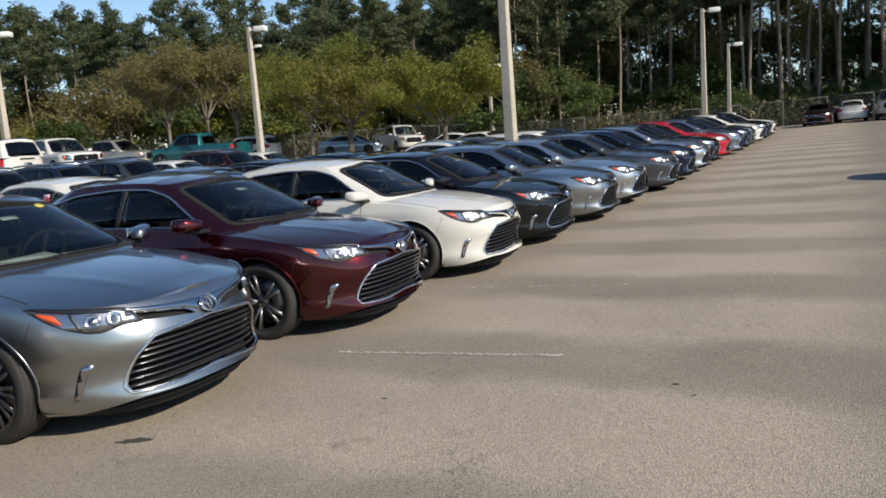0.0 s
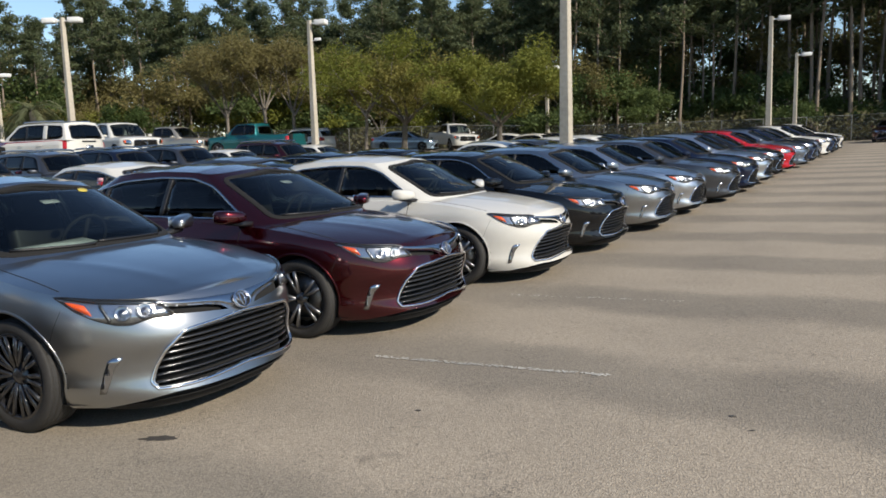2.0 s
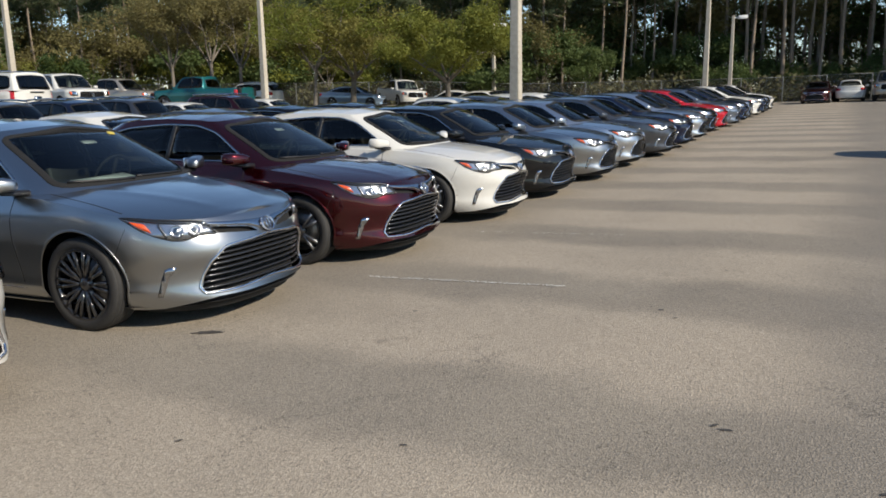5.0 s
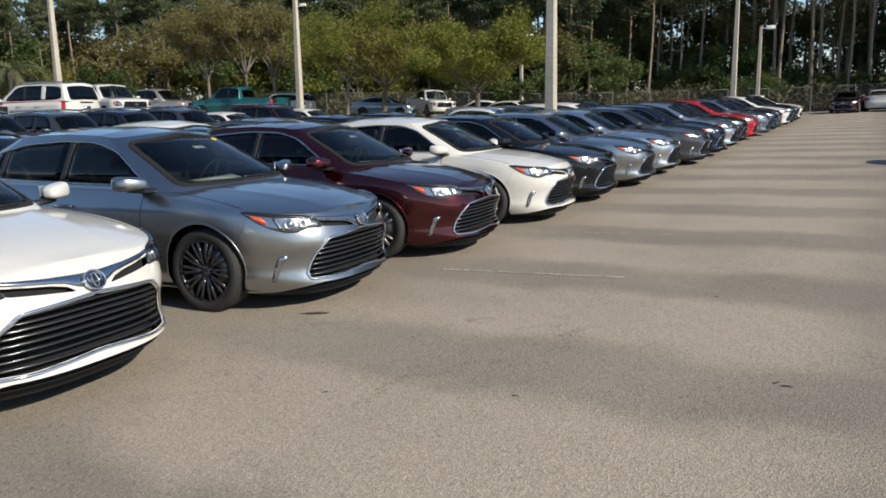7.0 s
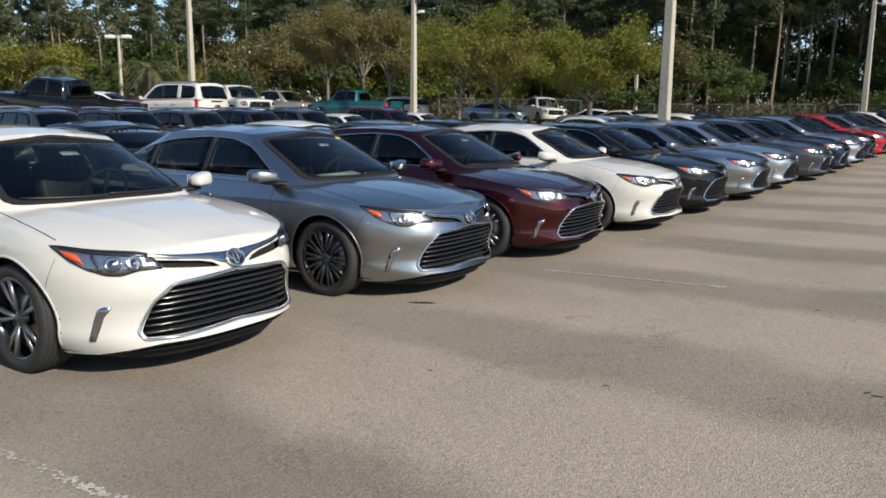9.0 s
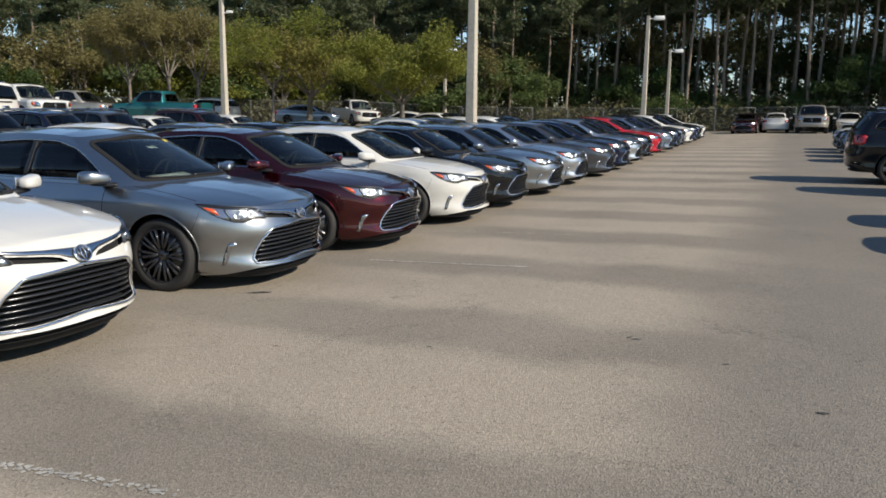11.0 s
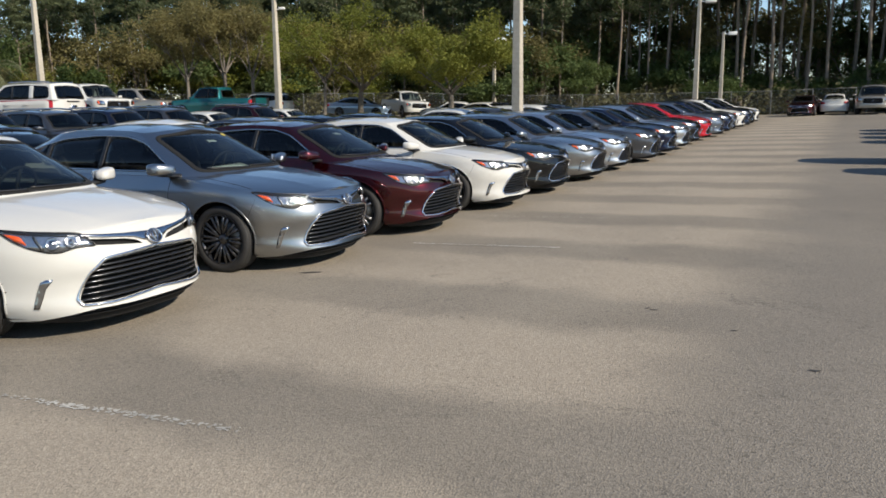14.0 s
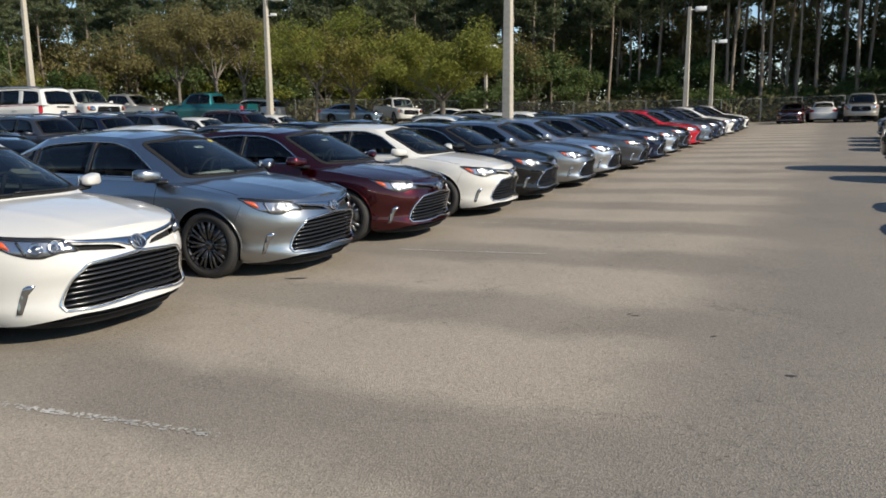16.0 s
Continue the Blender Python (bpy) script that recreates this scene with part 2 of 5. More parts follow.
def outline(front, rear, half, lf, lr, counts, pf=2.2, qf=2.2, pr=3.2, qr=2.6):
    """Half of a plan outline from the front's middle round one side to the rear's middle."""
    th = np.linspace(0, np.pi / 2, 200)
    f = np.stack([front - lf * (1 - np.cos(th).clip(0) ** (2 / qf)), half * np.sin(th) ** (2 / pf)], 1)
    r = np.stack([rear + lr * (1 - np.cos(th).clip(0) ** (2 / qr)), half * np.sin(th) ** (2 / pr)], 1)[::-1]
    mid = np.stack([np.linspace(f[-1, 0], r[0, 0], 50), np.full(50, half)], 1)
    a, b, c = (arc_resample(q, k) for q, k in zip((f, mid, r), counts))
    return np.concatenate([a, b[1:-1], c])


class Shell:
    """A vehicle's skin: lower body round a plan outline, hood and deck on top, and a cabin."""

    def __init__(self, k):
        self.k = k
        self.P = outline(0, -k["length"], k["half"], k["bow"], 0.6, k["counts"], pf=k["pf"], qf=k["qf"])
        g = np.gradient(self.P, axis=0)
        g /= np.linalg.norm(g, axis=1)[:, None]
        self.N = np.stack([-g[:, 1], g[:, 0]], 1) * -1
        if self.N[0, 0] < 0:
            self.N = -self.N
        self.s = np.concatenate([[0], np.cumsum(np.linalg.norm(np.diff(self.P, axis=0), axis=1))])
        self.ztop = sum(np.interp(-self.P[:, 0] + e, k["edge"][0::2], k["edge"][1::2]) for e in (-0.12, -0.06, 0, 0.06, 0.12)) / 5
        self.zbot = np.interp(-self.P[:, 0], k["sill"][0::2], k["sill"][1::2])
        gc = k["cabin_counts"]
        c = k["cabin"]
        self.base = outline(c[0], c[1], c[2], c[3], c[4], gc, 2.5, 2.2, 2.8, 2.2)
        c = k["roof"]
        self.top = outline(c[0], c[1], c[2], c[3], c[4], gc, 2.6, 2.2, 2.8, 2.2)
        self.zb = np.interp(-self.base[:, 0], k["cabin_z"][0::2], k["cabin_z"][1::2])
        self.zt = np.interp(-self.top[:, 0], k["roof_z"][0::2], k["roof_z"][1::2]) - 0.055 * (self.top[:, 1] / c[2]) ** 2

    def profile(self, name, z):
        q = self.k[name]
        # smooth through the knots: average of shifted linear reads
        return sum(np.interp(z + e, q[0::2], q[1::2]) for e in (-0.03, -0.015, 0, 0.015, 0.03)) / 5

    def lower(self, s, z):
        """Place on the lower body at arc length s and height z."""
        p = np.array([np.interp(s, self.s, self.P[:, 0]), np.interp(s, self.s, self.P[:, 1])])
        n = np.array([np.interp(s, self.s, self.N[:, 0]), np.interp(s, self.s, self.N[:, 1])])
        wf, wr = np.clip(n[0], 0, 1) ** 1.5, np.clip(-n[0], 0, 1) ** 1.5
        d = wf * self.profile("front", z) + wr * self.profile("back", z) + (1 - wf - wr) * self.profile("side", z)
        q = p - n * d
        return np.array([q[0], q[1], z])

    def on_lower(self, s, z):
        """Place and outward normal; the side of the car by the sign of s."""
        sg, s = (-1, -s) if s < 0 else (1, s)
        p = self.lower(s, z)
        a = self.lower(s + 0.01, z) - self.lower(max(s - 0.01, 0), z)
        b = self.lower(s, z + 0.01) - self.lower(s, z - 0.01)
        n = np.cross(b, a)
        n /= np.linalg.norm(n)
        if n[0] * np.interp(s, self.s, self.N[:, 0]) + n[1] * np.interp(s, self.s, self.N[:, 1]) < 0:
            n = -n
        return Vector((p[0], sg * p[1], p[2])), Vector((n[0], sg * n[1], n[2]))

    def arc(self, x):
        """Arc length of the side at x."""
        i = np.argmax(self.P[:, 1] > self.k["half"] - 1e-4)
        return float(np.interp(-x, -self.P[:, 0], self.s)) if i else 0.0

    def arc_y(self, y):
        """Arc length of the front at half-width y."""
        m = np.argmax(self.P[:, 1])
        return float(np.interp(y, self.P[:m + 1, 1], self.s[:m + 1]))

    def on_side(self, x, z):
        return self.on_lower(self.arc(x), z)

    def on_front(self, y, z):
        want = abs(y)
        q = want
        for _ in range(3):
            q += want - self.lower(self.arc_y(q), z)[1]
        return self.on_lower(math.copysign(self.arc_y(q), y if y else 1), z)

    def on_back(self, y, z):
        m = np.argmax(self.P[:, 1] > self.k["half"] * 0.999) + 5
        s = float(np.interp(-abs(y), -self.P[m:, 1], self.s[m:]))
        return self.on_lower(math.copysign(s, y if y else 1), z)

    def crown(self, x):
        return float(sum(np.interp(-x + e, self.k["crown"][0::2], self.k["crown"][1::2]) for e in (-0.14, -0.09, -0.045, 0, 0.045, 0.09, 0.14)) / 7)

    def ridge(self, x, y):
        """Two soft ridges that run back over the hood."""
        if self.k["kind"] != "sedan" or not -1.3 < x < -0.15:
            return 0.0
        line = np.interp(-x, [0.15, 1.3], [0.26, 0.55])
        return 0.0045 * math.exp(-((abs(y) - line) / 0.055) ** 2) * min(1.0, (-x - 0.15) / 0.25)

    def rim(self, i):
        return self.lower(self.s[i], self.ztop[i])

    def on_top(self, x, y):
        """Place and normal on the hood or deck."""
        if not hasattr(self, "rims"):
            self.rims = np.array([self.rim(i) for i in range(len(self.s))])

        def z(x, y):
            m = np.argmax(self.rims[:, 1])
            ye = np.interp(-x, -self.rims[:, 0], self.rims[:, 1])
            ze = np.interp(-x, -self.rims[:, 0], self.rims[:, 2])
            return ze + (self.crown(x) - ze) * (1 - min(1, abs(y) / max(ye, 1e-3)) ** self.k["round"]) + self.ridge(x, y)
        h = 0.01
        n = Vector((-(z(x + h, y) - z(x - h, y)) / (2 * h), -(z(x, y + h) - z(x, y - h)) / (2 * h), 1)).normalized()
        return Vector((x, y, z(x, y))), n

    def cabin(self, i, t):
        """Place on the cabin's wall: outline index i, 0 at the belt and 1 at the roof's edge."""
        f = t ** self.k["lean"]
        p = self.base[i] * (1 - f) + self.top[i] * f
        return (p[0], p[1], self.zb[i] * (1 - t) + self.zt[i] * t)

    def grids(self):
        nz = self.k["rows"]
        A = [[self.lower(self.s[i], self.zbot[i] + (self.ztop[i] - self.zbot[i]) * j / nz) for j in range(nz + 1)] for i in range(len(self.s))]
        ny = 26
        top = []
        for i in range(len(self.s)):
            e = A[i][-1]
            top.append([np.array([e[0], e[1] * (1 - j / ny), 0]) for j in range(ny + 1)])
            for j in range(ny + 1):
                r = 1 - j / ny
                top[i][j][2] = e[2] + (max(self.crown(e[0]), e[2]) - e[2]) * (1 - r ** self.k["round"]) + (self.ridge(e[0], top[i][j][1]) if r < 1 else 0)
        nt = 16
        C = [[self.cabin(i, j / nt) for j in range(nt + 1)] for i in range(len(self.base))]
        roof = []
        for i in range(len(self.base)):
            e = C[i][-1]
            zc = np.interp(-e[0], self.k["roof_z"][0::2], self.k["roof_z"][1::2])
            roof.append([(e[0], e[1] * (1 - j / 10), e[2] + (zc - e[2]) * (1 - (1 - j / 10) ** 2)) for j in range(11)])
        return A, top, C, roof


def nearest_on(poly, u, v):
    """Nearest place on a polygon's outline, and how far off it lies."""
    best = (9.0, u, v)
    for (a, b), (c, d) in zip(poly, poly[1:] + poly[:1]):
        ex, ey = c - a, d - b
        q = ex * ex + ey * ey
        t = max(0.0, min(1.0, ((u - a) * ex + (v - b) * ey) / q)) if q else 0.0
        px, py = a + ex * t, b + ey * t
        k = math.hypot(px - u, py - v)
        if k < best[0]:
            best = (k, px, py)
    return best


def grid_mesh(G, cut=None, mirror=True, snap=None):
    """Both sides of a grid of places as one mesh; cut(centre) leaves faces out, snap moves places to the edge of an opening."""
    ni, nj = len(G), len(G[0])
    verts = [tuple(p) for row in G for p in row]
    if snap:
        verts = [tuple(snap(p)) for p in verts]
    faces = []
    for i in range(ni - 1):
        for j in range(nj - 1):
            q = (i * nj + j, (i + 1) * nj + j, (i + 1) * nj + j + 1, i * nj + j + 1)
            c = sum((Vector(verts[a]) for a in q), Vector()) / 4
            if cut and cut(c):
                continue
            faces.append(q)
    bm = mesh(verts, faces)
    bmesh.ops.recalc_face_normals(bm, faces=bm.faces[:])
    if mirror:
        n = len(verts)
        vs = [bm.verts.new((x, -y, z)) for x, y, z in verts]
        bm.verts.ensure_lookup_table()
        for q in faces:
            if len({verts[a] for a in q}) > 2:
                try:
                    bm.faces.new([vs[a] for a in q][::-1])
                except ValueError:
                    pass
    loose = [v for v in bm.verts if not v.link_faces]
    bmesh.ops.delete(bm, geom=loose, context='VERTS')
    bmesh.ops.remove_doubles(bm, verts=bm.verts[:], dist=0.0004)
    bmesh.ops.recalc_face_normals(bm, faces=bm.faces[:])
    return bm


def wheel(parent, x, y, z, r, style, side, fine=True):
    """Tyre, rim with its spokes, hub and brake disc."""
    w = new("wheel")
    w.parent = parent
    w.matrix_local = Matrix.Translation((x, y, z)) @ (Matrix() if side > 0 else Matrix.Rotation(math.pi, 4, 'Z'))
    key = (round(r, 3), style)
    if key not in wheel.made:
        rr = r * 0.745
        prof = [(rr, -0.10), (rr + 0.015, -0.112), (r * 0.86, -0.118), (r * 0.955, -0.108), (r * 0.992, -0.09)]
        for a in (-0.07, -0.035, 0.0, 0.035, 0.07):
            prof += [(r, a - 0.012), (r, a + 0.010), (r - 0.007, a + 0.012), (r - 0.007, a + 0.021)]
        prof += [(r * 0.992, 0.092), (r * 0.955, 0.108), (r * 0.86, 0.118), (rr + 0.015, 0.112), (rr, 0.10)]
        tyre = lathe(prof, 56)
        barrel = lathe([(rr + 0.004, 0.104), (rr - 0.008, 0.108), (rr - 0.018, 0.098), (rr - 0.022, 0.06), (rr - 0.03, -0.09), (rr - 0.07, -0.1)], 48)
        spokes = bmesh.new()
        n = {"multi": 20, "twin": 10, "five": 5}[style]
        for i in range(n):
            if style == "twin":
                a = 2 * math.pi * ((i // 2) / 5) + (0.17 if i % 2 else -0.17)
            elif style == "multi":
                a = 2 * math.pi * ((i // 2) / 10) + (0.12 if i % 2 else -0.12)
            else:
                a = 2 * math.pi * i / 5
            wd0, wd1 = {"multi": (0.010, 0.014), "twin": (0.010, 0.015), "five": (0.035, 0.05)}[style]
            base_a = 2 * math.pi * ((i // 2) / (n // 2)) if style != "five" else a
            p0 = Vector((math.cos(base_a) * 0.045, 0.07, math.sin(base_a) * 0.045))
            p1 = Vector((math.cos(a) * rr * 0.55, 0.088, math.sin(a) * rr * 0.55))
            p2 = Vector((math.cos(a) * (rr - 0.012), 0.094, math.sin(a) * (rr - 0.012)))
            sweep([p0, p1, p2], [(0, 1, 0)] * 3, [2 * wd0, 2 * (wd0 + wd1) / 2, 2 * wd1], 0.016, bm=spokes)
        hub = lathe([(0.0001, 0.098), (0.022, 0.097), (0.03, 0.09), (0.055, 0.082), (0.065, 0.05)], 24)
        disc = lathe([(0.05, 0.03), (rr * 0.78, 0.03), (rr * 0.78, 0.01), (0.05, 0.01)], 36)
        back = lathe([(0.0001, -0.02), (rr - 0.02, -0.03)], 32)
        for b in (tyre, barrel, spokes, hub, disc, back):
            bmesh.ops.recalc_face_normals(b, faces=b.faces[:])
        metal = ALLOY_DARK if style == "multi" else ALLOY
        wheel.made[key] = [(nm, b, m) for nm, b, m in (("tyre", tyre, TYRE), ("rim", barrel, ALLOY_DARK), ("spokes", spokes, metal),
                                                      ("hub_cap", hub, metal if style != "twin" else ALLOY_DARK), ("brake_disc", disc, STEEL), ("wheel_back", back, GAP))]
        wheel.made[key] = [part(nm, b, m, w) for nm, b, m in wheel.made[key]]
    else:
        for o in wheel.made[key][:6 if fine else 3]:
            c = new(o.name.split(".")[0], o.data)
            c.parent = w
    return w


wheel.made = {}

SEDAN = dict(
    length=4.95, half=0.917, bow=1.0, pf=2.75, qf=2.3, counts=(96, 170, 40), rows=44, round=2.3, lean=1.12,
    edge=(0, 0.765, 0.15, 0.770, 0.45, 0.795, 0.7, 0.835, 1.0, 0.885, 1.4, 0.925, 2.0, 0.945, 3.0, 0.965, 3.8, 0.99, 4.5, 1.01, 4.95, 1.03),
    sill=(0, 0.232, 0.09, 0.232, 0.20, 0.205, 0.36, 0.172, 0.7, 0.155, 1.0, 0.160, 4.0, 0.18, 4.5, 0.24, 4.95, 0.26),
    front=(0.10, 0.05, 0.15, 0.022, 0.19, 0.0, 0.245, 0.004, 0.285, 0.030, 0.34, 0.048, 0.44, 0.044, 0.49, 0.020, 0.54, 0.014, 0.58, 0.020, 0.62, 0.034, 0.665, 0.053, 0.70, 0.071, 0.74, 0.096, 0.77, 0.12, 0.85, 0.22),
    side=(0.14, 0.12, 0.2, 0.075, 0.28, 0.03, 0.36, 0.035, 0.50, 0.018, 0.64, 0.0, 0.74, 0.006, 0.80, 0.012, 0.86, 0.04, 0.93, 0.075, 1.02, 0.13),
    back=(0.2, 0.12, 0.3, 0.02, 0.55, 0.0, 0.68, 0.01, 0.72, 0.05, 0.95, 0.085, 1.02, 0.07, 1.06, 0.09),
    crown=(0.10, 0.770, 0.2, 0.812, 0.35, 0.855, 0.6, 0.905, 0.9, 0.945, 1.2, 0.975, 1.45, 0.99, 2.2, 1.0, 4.1, 1.04, 4.6, 1.06, 4.85, 1.04),
    cabin=(-1.10, -4.52, 0.80, 0.50, 0.8), roof=(-2.0, -3.55, 0.59, 0.20, 0.3), cabin_counts=(56, 110, 40),
    cabin_z=(1.10, 0.945, 1.5, 0.935, 2.5, 0.935, 4.0, 0.97, 4.52, 1.02),
    roof_z=(2.0, 1.41, 2.3, 1.45, 2.7, 1.468, 3.1, 1.46, 3.55, 1.405),
    dlo=((-1.58, 0.985), (-2.4, 0.995), (-3.2, 1.012), (-4.02, 1.05), (-3.96, 1.10), (-3.6, 1.235), (-3.2, 1.325), (-2.7, 1.355), (-2.3, 1.34), (-2.03, 1.265)),
    posts=(-2.60, -3.42), wheels=(-0.965, -3.785), tyre=0.335, arch=0.385, style="twin",
    screen=((-0.67, 0.985), (0, 0.99), (0.67, 0.985), (0.56, 1.33), (0, 1.39), (-0.56, 1.33)),
    rear=((-0.62, 1.07), (0.62, 1.07), (0.5, 1.33), (0, 1.38), (-0.5, 1.33)),
    doors=(-1.52, -2.62, -3.58), kind="sedan")

SUV = dict(SEDAN, length=4.62, half=0.925, bow=0.9, pf=2.3, qf=2.2, lean=1.25, tyre=0.36, arch=0.42, kind="suv", wheels=(-0.94, -3.63), style="five",
    edge=(0, 0.93, 0.15, 0.935, 0.45, 0.97, 0.9, 1.02, 1.3, 1.05, 2.0, 1.07, 3.0, 1.09, 3.9, 1.13, 4.62, 1.15),
    sill=(0, 0.28, 0.3, 0.24, 1.0, 0.24, 3.8, 0.25, 4.62, 0.36),
    front=(0.2, 0.22, 0.26, 0.06, 0.32, 0.02, 0.6, 0.03, 0.75, 0.01, 0.82, 0.03, 0.93, 0.12, 1.0, 0.2),
    side=(0.2, 0.12, 0.28, 0.05, 0.36, 0.02, 0.5, 0.035, 0.7, 0.01, 0.85, 0.0, 0.95, 0.02, 1.05, 0.07, 1.15, 0.12),
    back=(0.3, 0.10, 0.4, 0.01, 0.65, 0.0, 0.78, 0.03, 1.1, 0.06, 1.2, 0.08),
    crown=(0.10, 0.94, 0.3, 1.02, 0.6, 1.07, 1.1, 1.11, 1.5, 1.12, 4.62, 1.17),
    cabin=(-1.12, -4.56, 0.82, 0.42, 0.35), roof=(-1.75, -4.22, 0.62, 0.2, 0.25),
    cabin_z=(1.12, 1.06, 2.5, 1.05, 4.0, 1.10, 4.56, 1.12), roof_z=(1.75, 1.60, 2.1, 1.665, 2.8, 1.69, 3.6, 1.67, 4.22, 1.62),
    dlo=((-1.60, 1.13), (-2.4, 1.135), (-3.3, 1.15), (-4.12, 1.22), (-4.05, 1.36), (-3.85, 1.50), (-3.3, 1.545), (-2.5, 1.56), (-2.05, 1.53), (-1.85, 1.45)),
    posts=(-2.55, -3.45), doors=(-1.45, -2.57, -3.55),
    screen=((-0.68, 1.12), (0, 1.13), (0.68, 1.12), (0.6, 1.51), (0, 1.57), (-0.6, 1.51)),
    rear=((-0.66, 1.17), (0.66, 1.17), (0.6, 1.48), (0, 1.54), (-0.6, 1.48)))

PICKUP = dict(SUV, length=5.7, half=0.98, bow=0.6, pf=3.0, kind="pickup", wheels=(-1.0, -4.55), tyre=0.40, arch=0.47, lean=1.3,
    edge=(0, 1.06, 0.2, 1.07, 1.0, 1.12, 1.4, 1.14, 5.7, 1.17),
    sill=(0, 0.42, 0.3, 0.38, 1.0, 0.40, 5.0, 0.42, 5.7, 0.5),
    front=(0.3, 0.15, 0.4, 0.02, 0.6, 0.0, 0.66, 0.03, 0.9, 0.02, 1.0, 0.04, 1.07, 0.12, 1.2, 0.2),
    side=(0.3, 0.10, 0.42, 0.03, 0.6, 0.02, 0.8, 0.0, 1.0, 0.01, 1.1, 0.05, 1.2, 0.1),
    back=(0.4, 0.08, 0.5, 0.0, 0.7, 0.0, 0.74, 0.05, 1.1, 0.05, 1.2, 0.06),
    crown=(0.10, 1.08, 0.4, 1.15, 1.0, 1.19, 1.5, 1.2, 5.7, 1.19),
    cabin=(-1.30, -3.55, 0.86, 0.4, 0.16), roof=(-1.95, -3.38, 0.68, 0.22, 0.15),
    cabin_z=(1.3, 1.14, 3.55, 1.13), roof_z=(1.95, 1.78, 2.3, 1.83, 2.8, 1.85, 3.38, 1.81),
    dlo=((-1.78, 1.21), (-2.6, 1.21), (-3.38, 1.22), (-3.34, 1.68), (-2.8, 1.73), (-2.3, 1.71), (-2.08, 1.64)),
    posts=(-2.72,), doors=(-1.6, -2.72, -3.5),
    screen=((-0.72, 1.2), (0, 1.21), (0.72, 1.2), (0.64, 1.68), (0, 1.74), (-0.64, 1.68)),
    rear=((-0.6, 1.24), (0.6, 1.24), (0.56, 1.62), (0, 1.66), (-0.56, 1.62)))


BOXY = dict(SUV, length=4.72, half=0.93, bow=0.55, pf=3.0, qf=2.6, kind="suv", boxy=True, lean=1.1, wheels=(-0.95, -3.72), tyre=0.38, arch=0.45,
    edge=(0, 1.00, 0.2, 1.01, 0.6, 1.05, 1.3, 1.10, 2.0, 1.12, 4.72, 1.16),
    sill=(0, 0.42, 0.3, 0.36, 1.0, 0.36, 3.9, 0.38, 4.72, 0.46),
    crown=(0.10, 1.02, 0.4, 1.11, 0.9, 1.15, 1.5, 1.17, 4.72, 1.18),
    front=(0.3, 0.15, 0.42, 0.02, 0.65, 0.0, 0.72, 0.03, 0.9, 0.02, 1.0, 0.06, 1.1, 0.15),
    side=(0.3, 0.12, 0.42, 0.02, 0.6, 0.03, 0.8, 0.0, 1.0, 0.01, 1.1, 0.05, 1.2, 0.09),
    back=(0.4, 0.02, 0.45, 0.0, 0.66, 0.0, 0.70, 0.06, 1.1, 0.07, 1.2, 0.08),
    cabin=(-1.22, -4.62, 0.86, 0.35, 0.12), roof=(-2.0, -4.42, 0.70, 0.2, 0.14),
    cabin_z=(1.22, 1.10, 2.5, 1.10, 4.62, 1.14), roof_z=(2.0, 1.72, 2.4, 1.775, 3.2, 1.79, 4.42, 1.76),
    dlo=((-1.72, 1.17), (-2.6, 1.17), (-4.36, 1.19), (-4.28, 1.62), (-3.4, 1.675), (-2.6, 1.675), (-2.22, 1.61)),
    posts=(-2.62, -3.52), doors=(-1.5, -2.62, -3.5),
    screen=((-0.70, 1.15), (0, 1.16), (0.70, 1.15), (0.62, 1.62), (0, 1.67), (-0.62, 1.62)),
    rear=((-0.66, 1.18), (0.66, 1.18), (0.60, 1.62), (0, 1.66), (-0.60, 1.62)))


def caster(bm, way, far=3.0):
    """A mapping onto a mesh along an axis: (u, v) -> place, outward normal."""
    from mathutils.bvhtree import BVHTree
    bm.normal_update()
    tree = BVHTree.FromBMesh(bm)
    way = Vector(way)

    def mapped(u, v):
        if abs(way.y) > 0.5:
            start = Vector((u, 0, v)) - way * far
        elif abs(way.x) > 0.5:
            start = Vector((0, u + 0.0007, v)) - way * (far + 6)
        else:
            start = Vector((u, v, 0)) - way * far
        p, n, _, _ = tree.ray_cast(start, way, 20)
        if p is None:
            p, n, _, _ = tree.find_nearest(start + way * (far + (4 if abs(way.x) > 0.5 else -0.7)))
        return p, (n if n.dot(way) < 0 else -n)
    return mapped


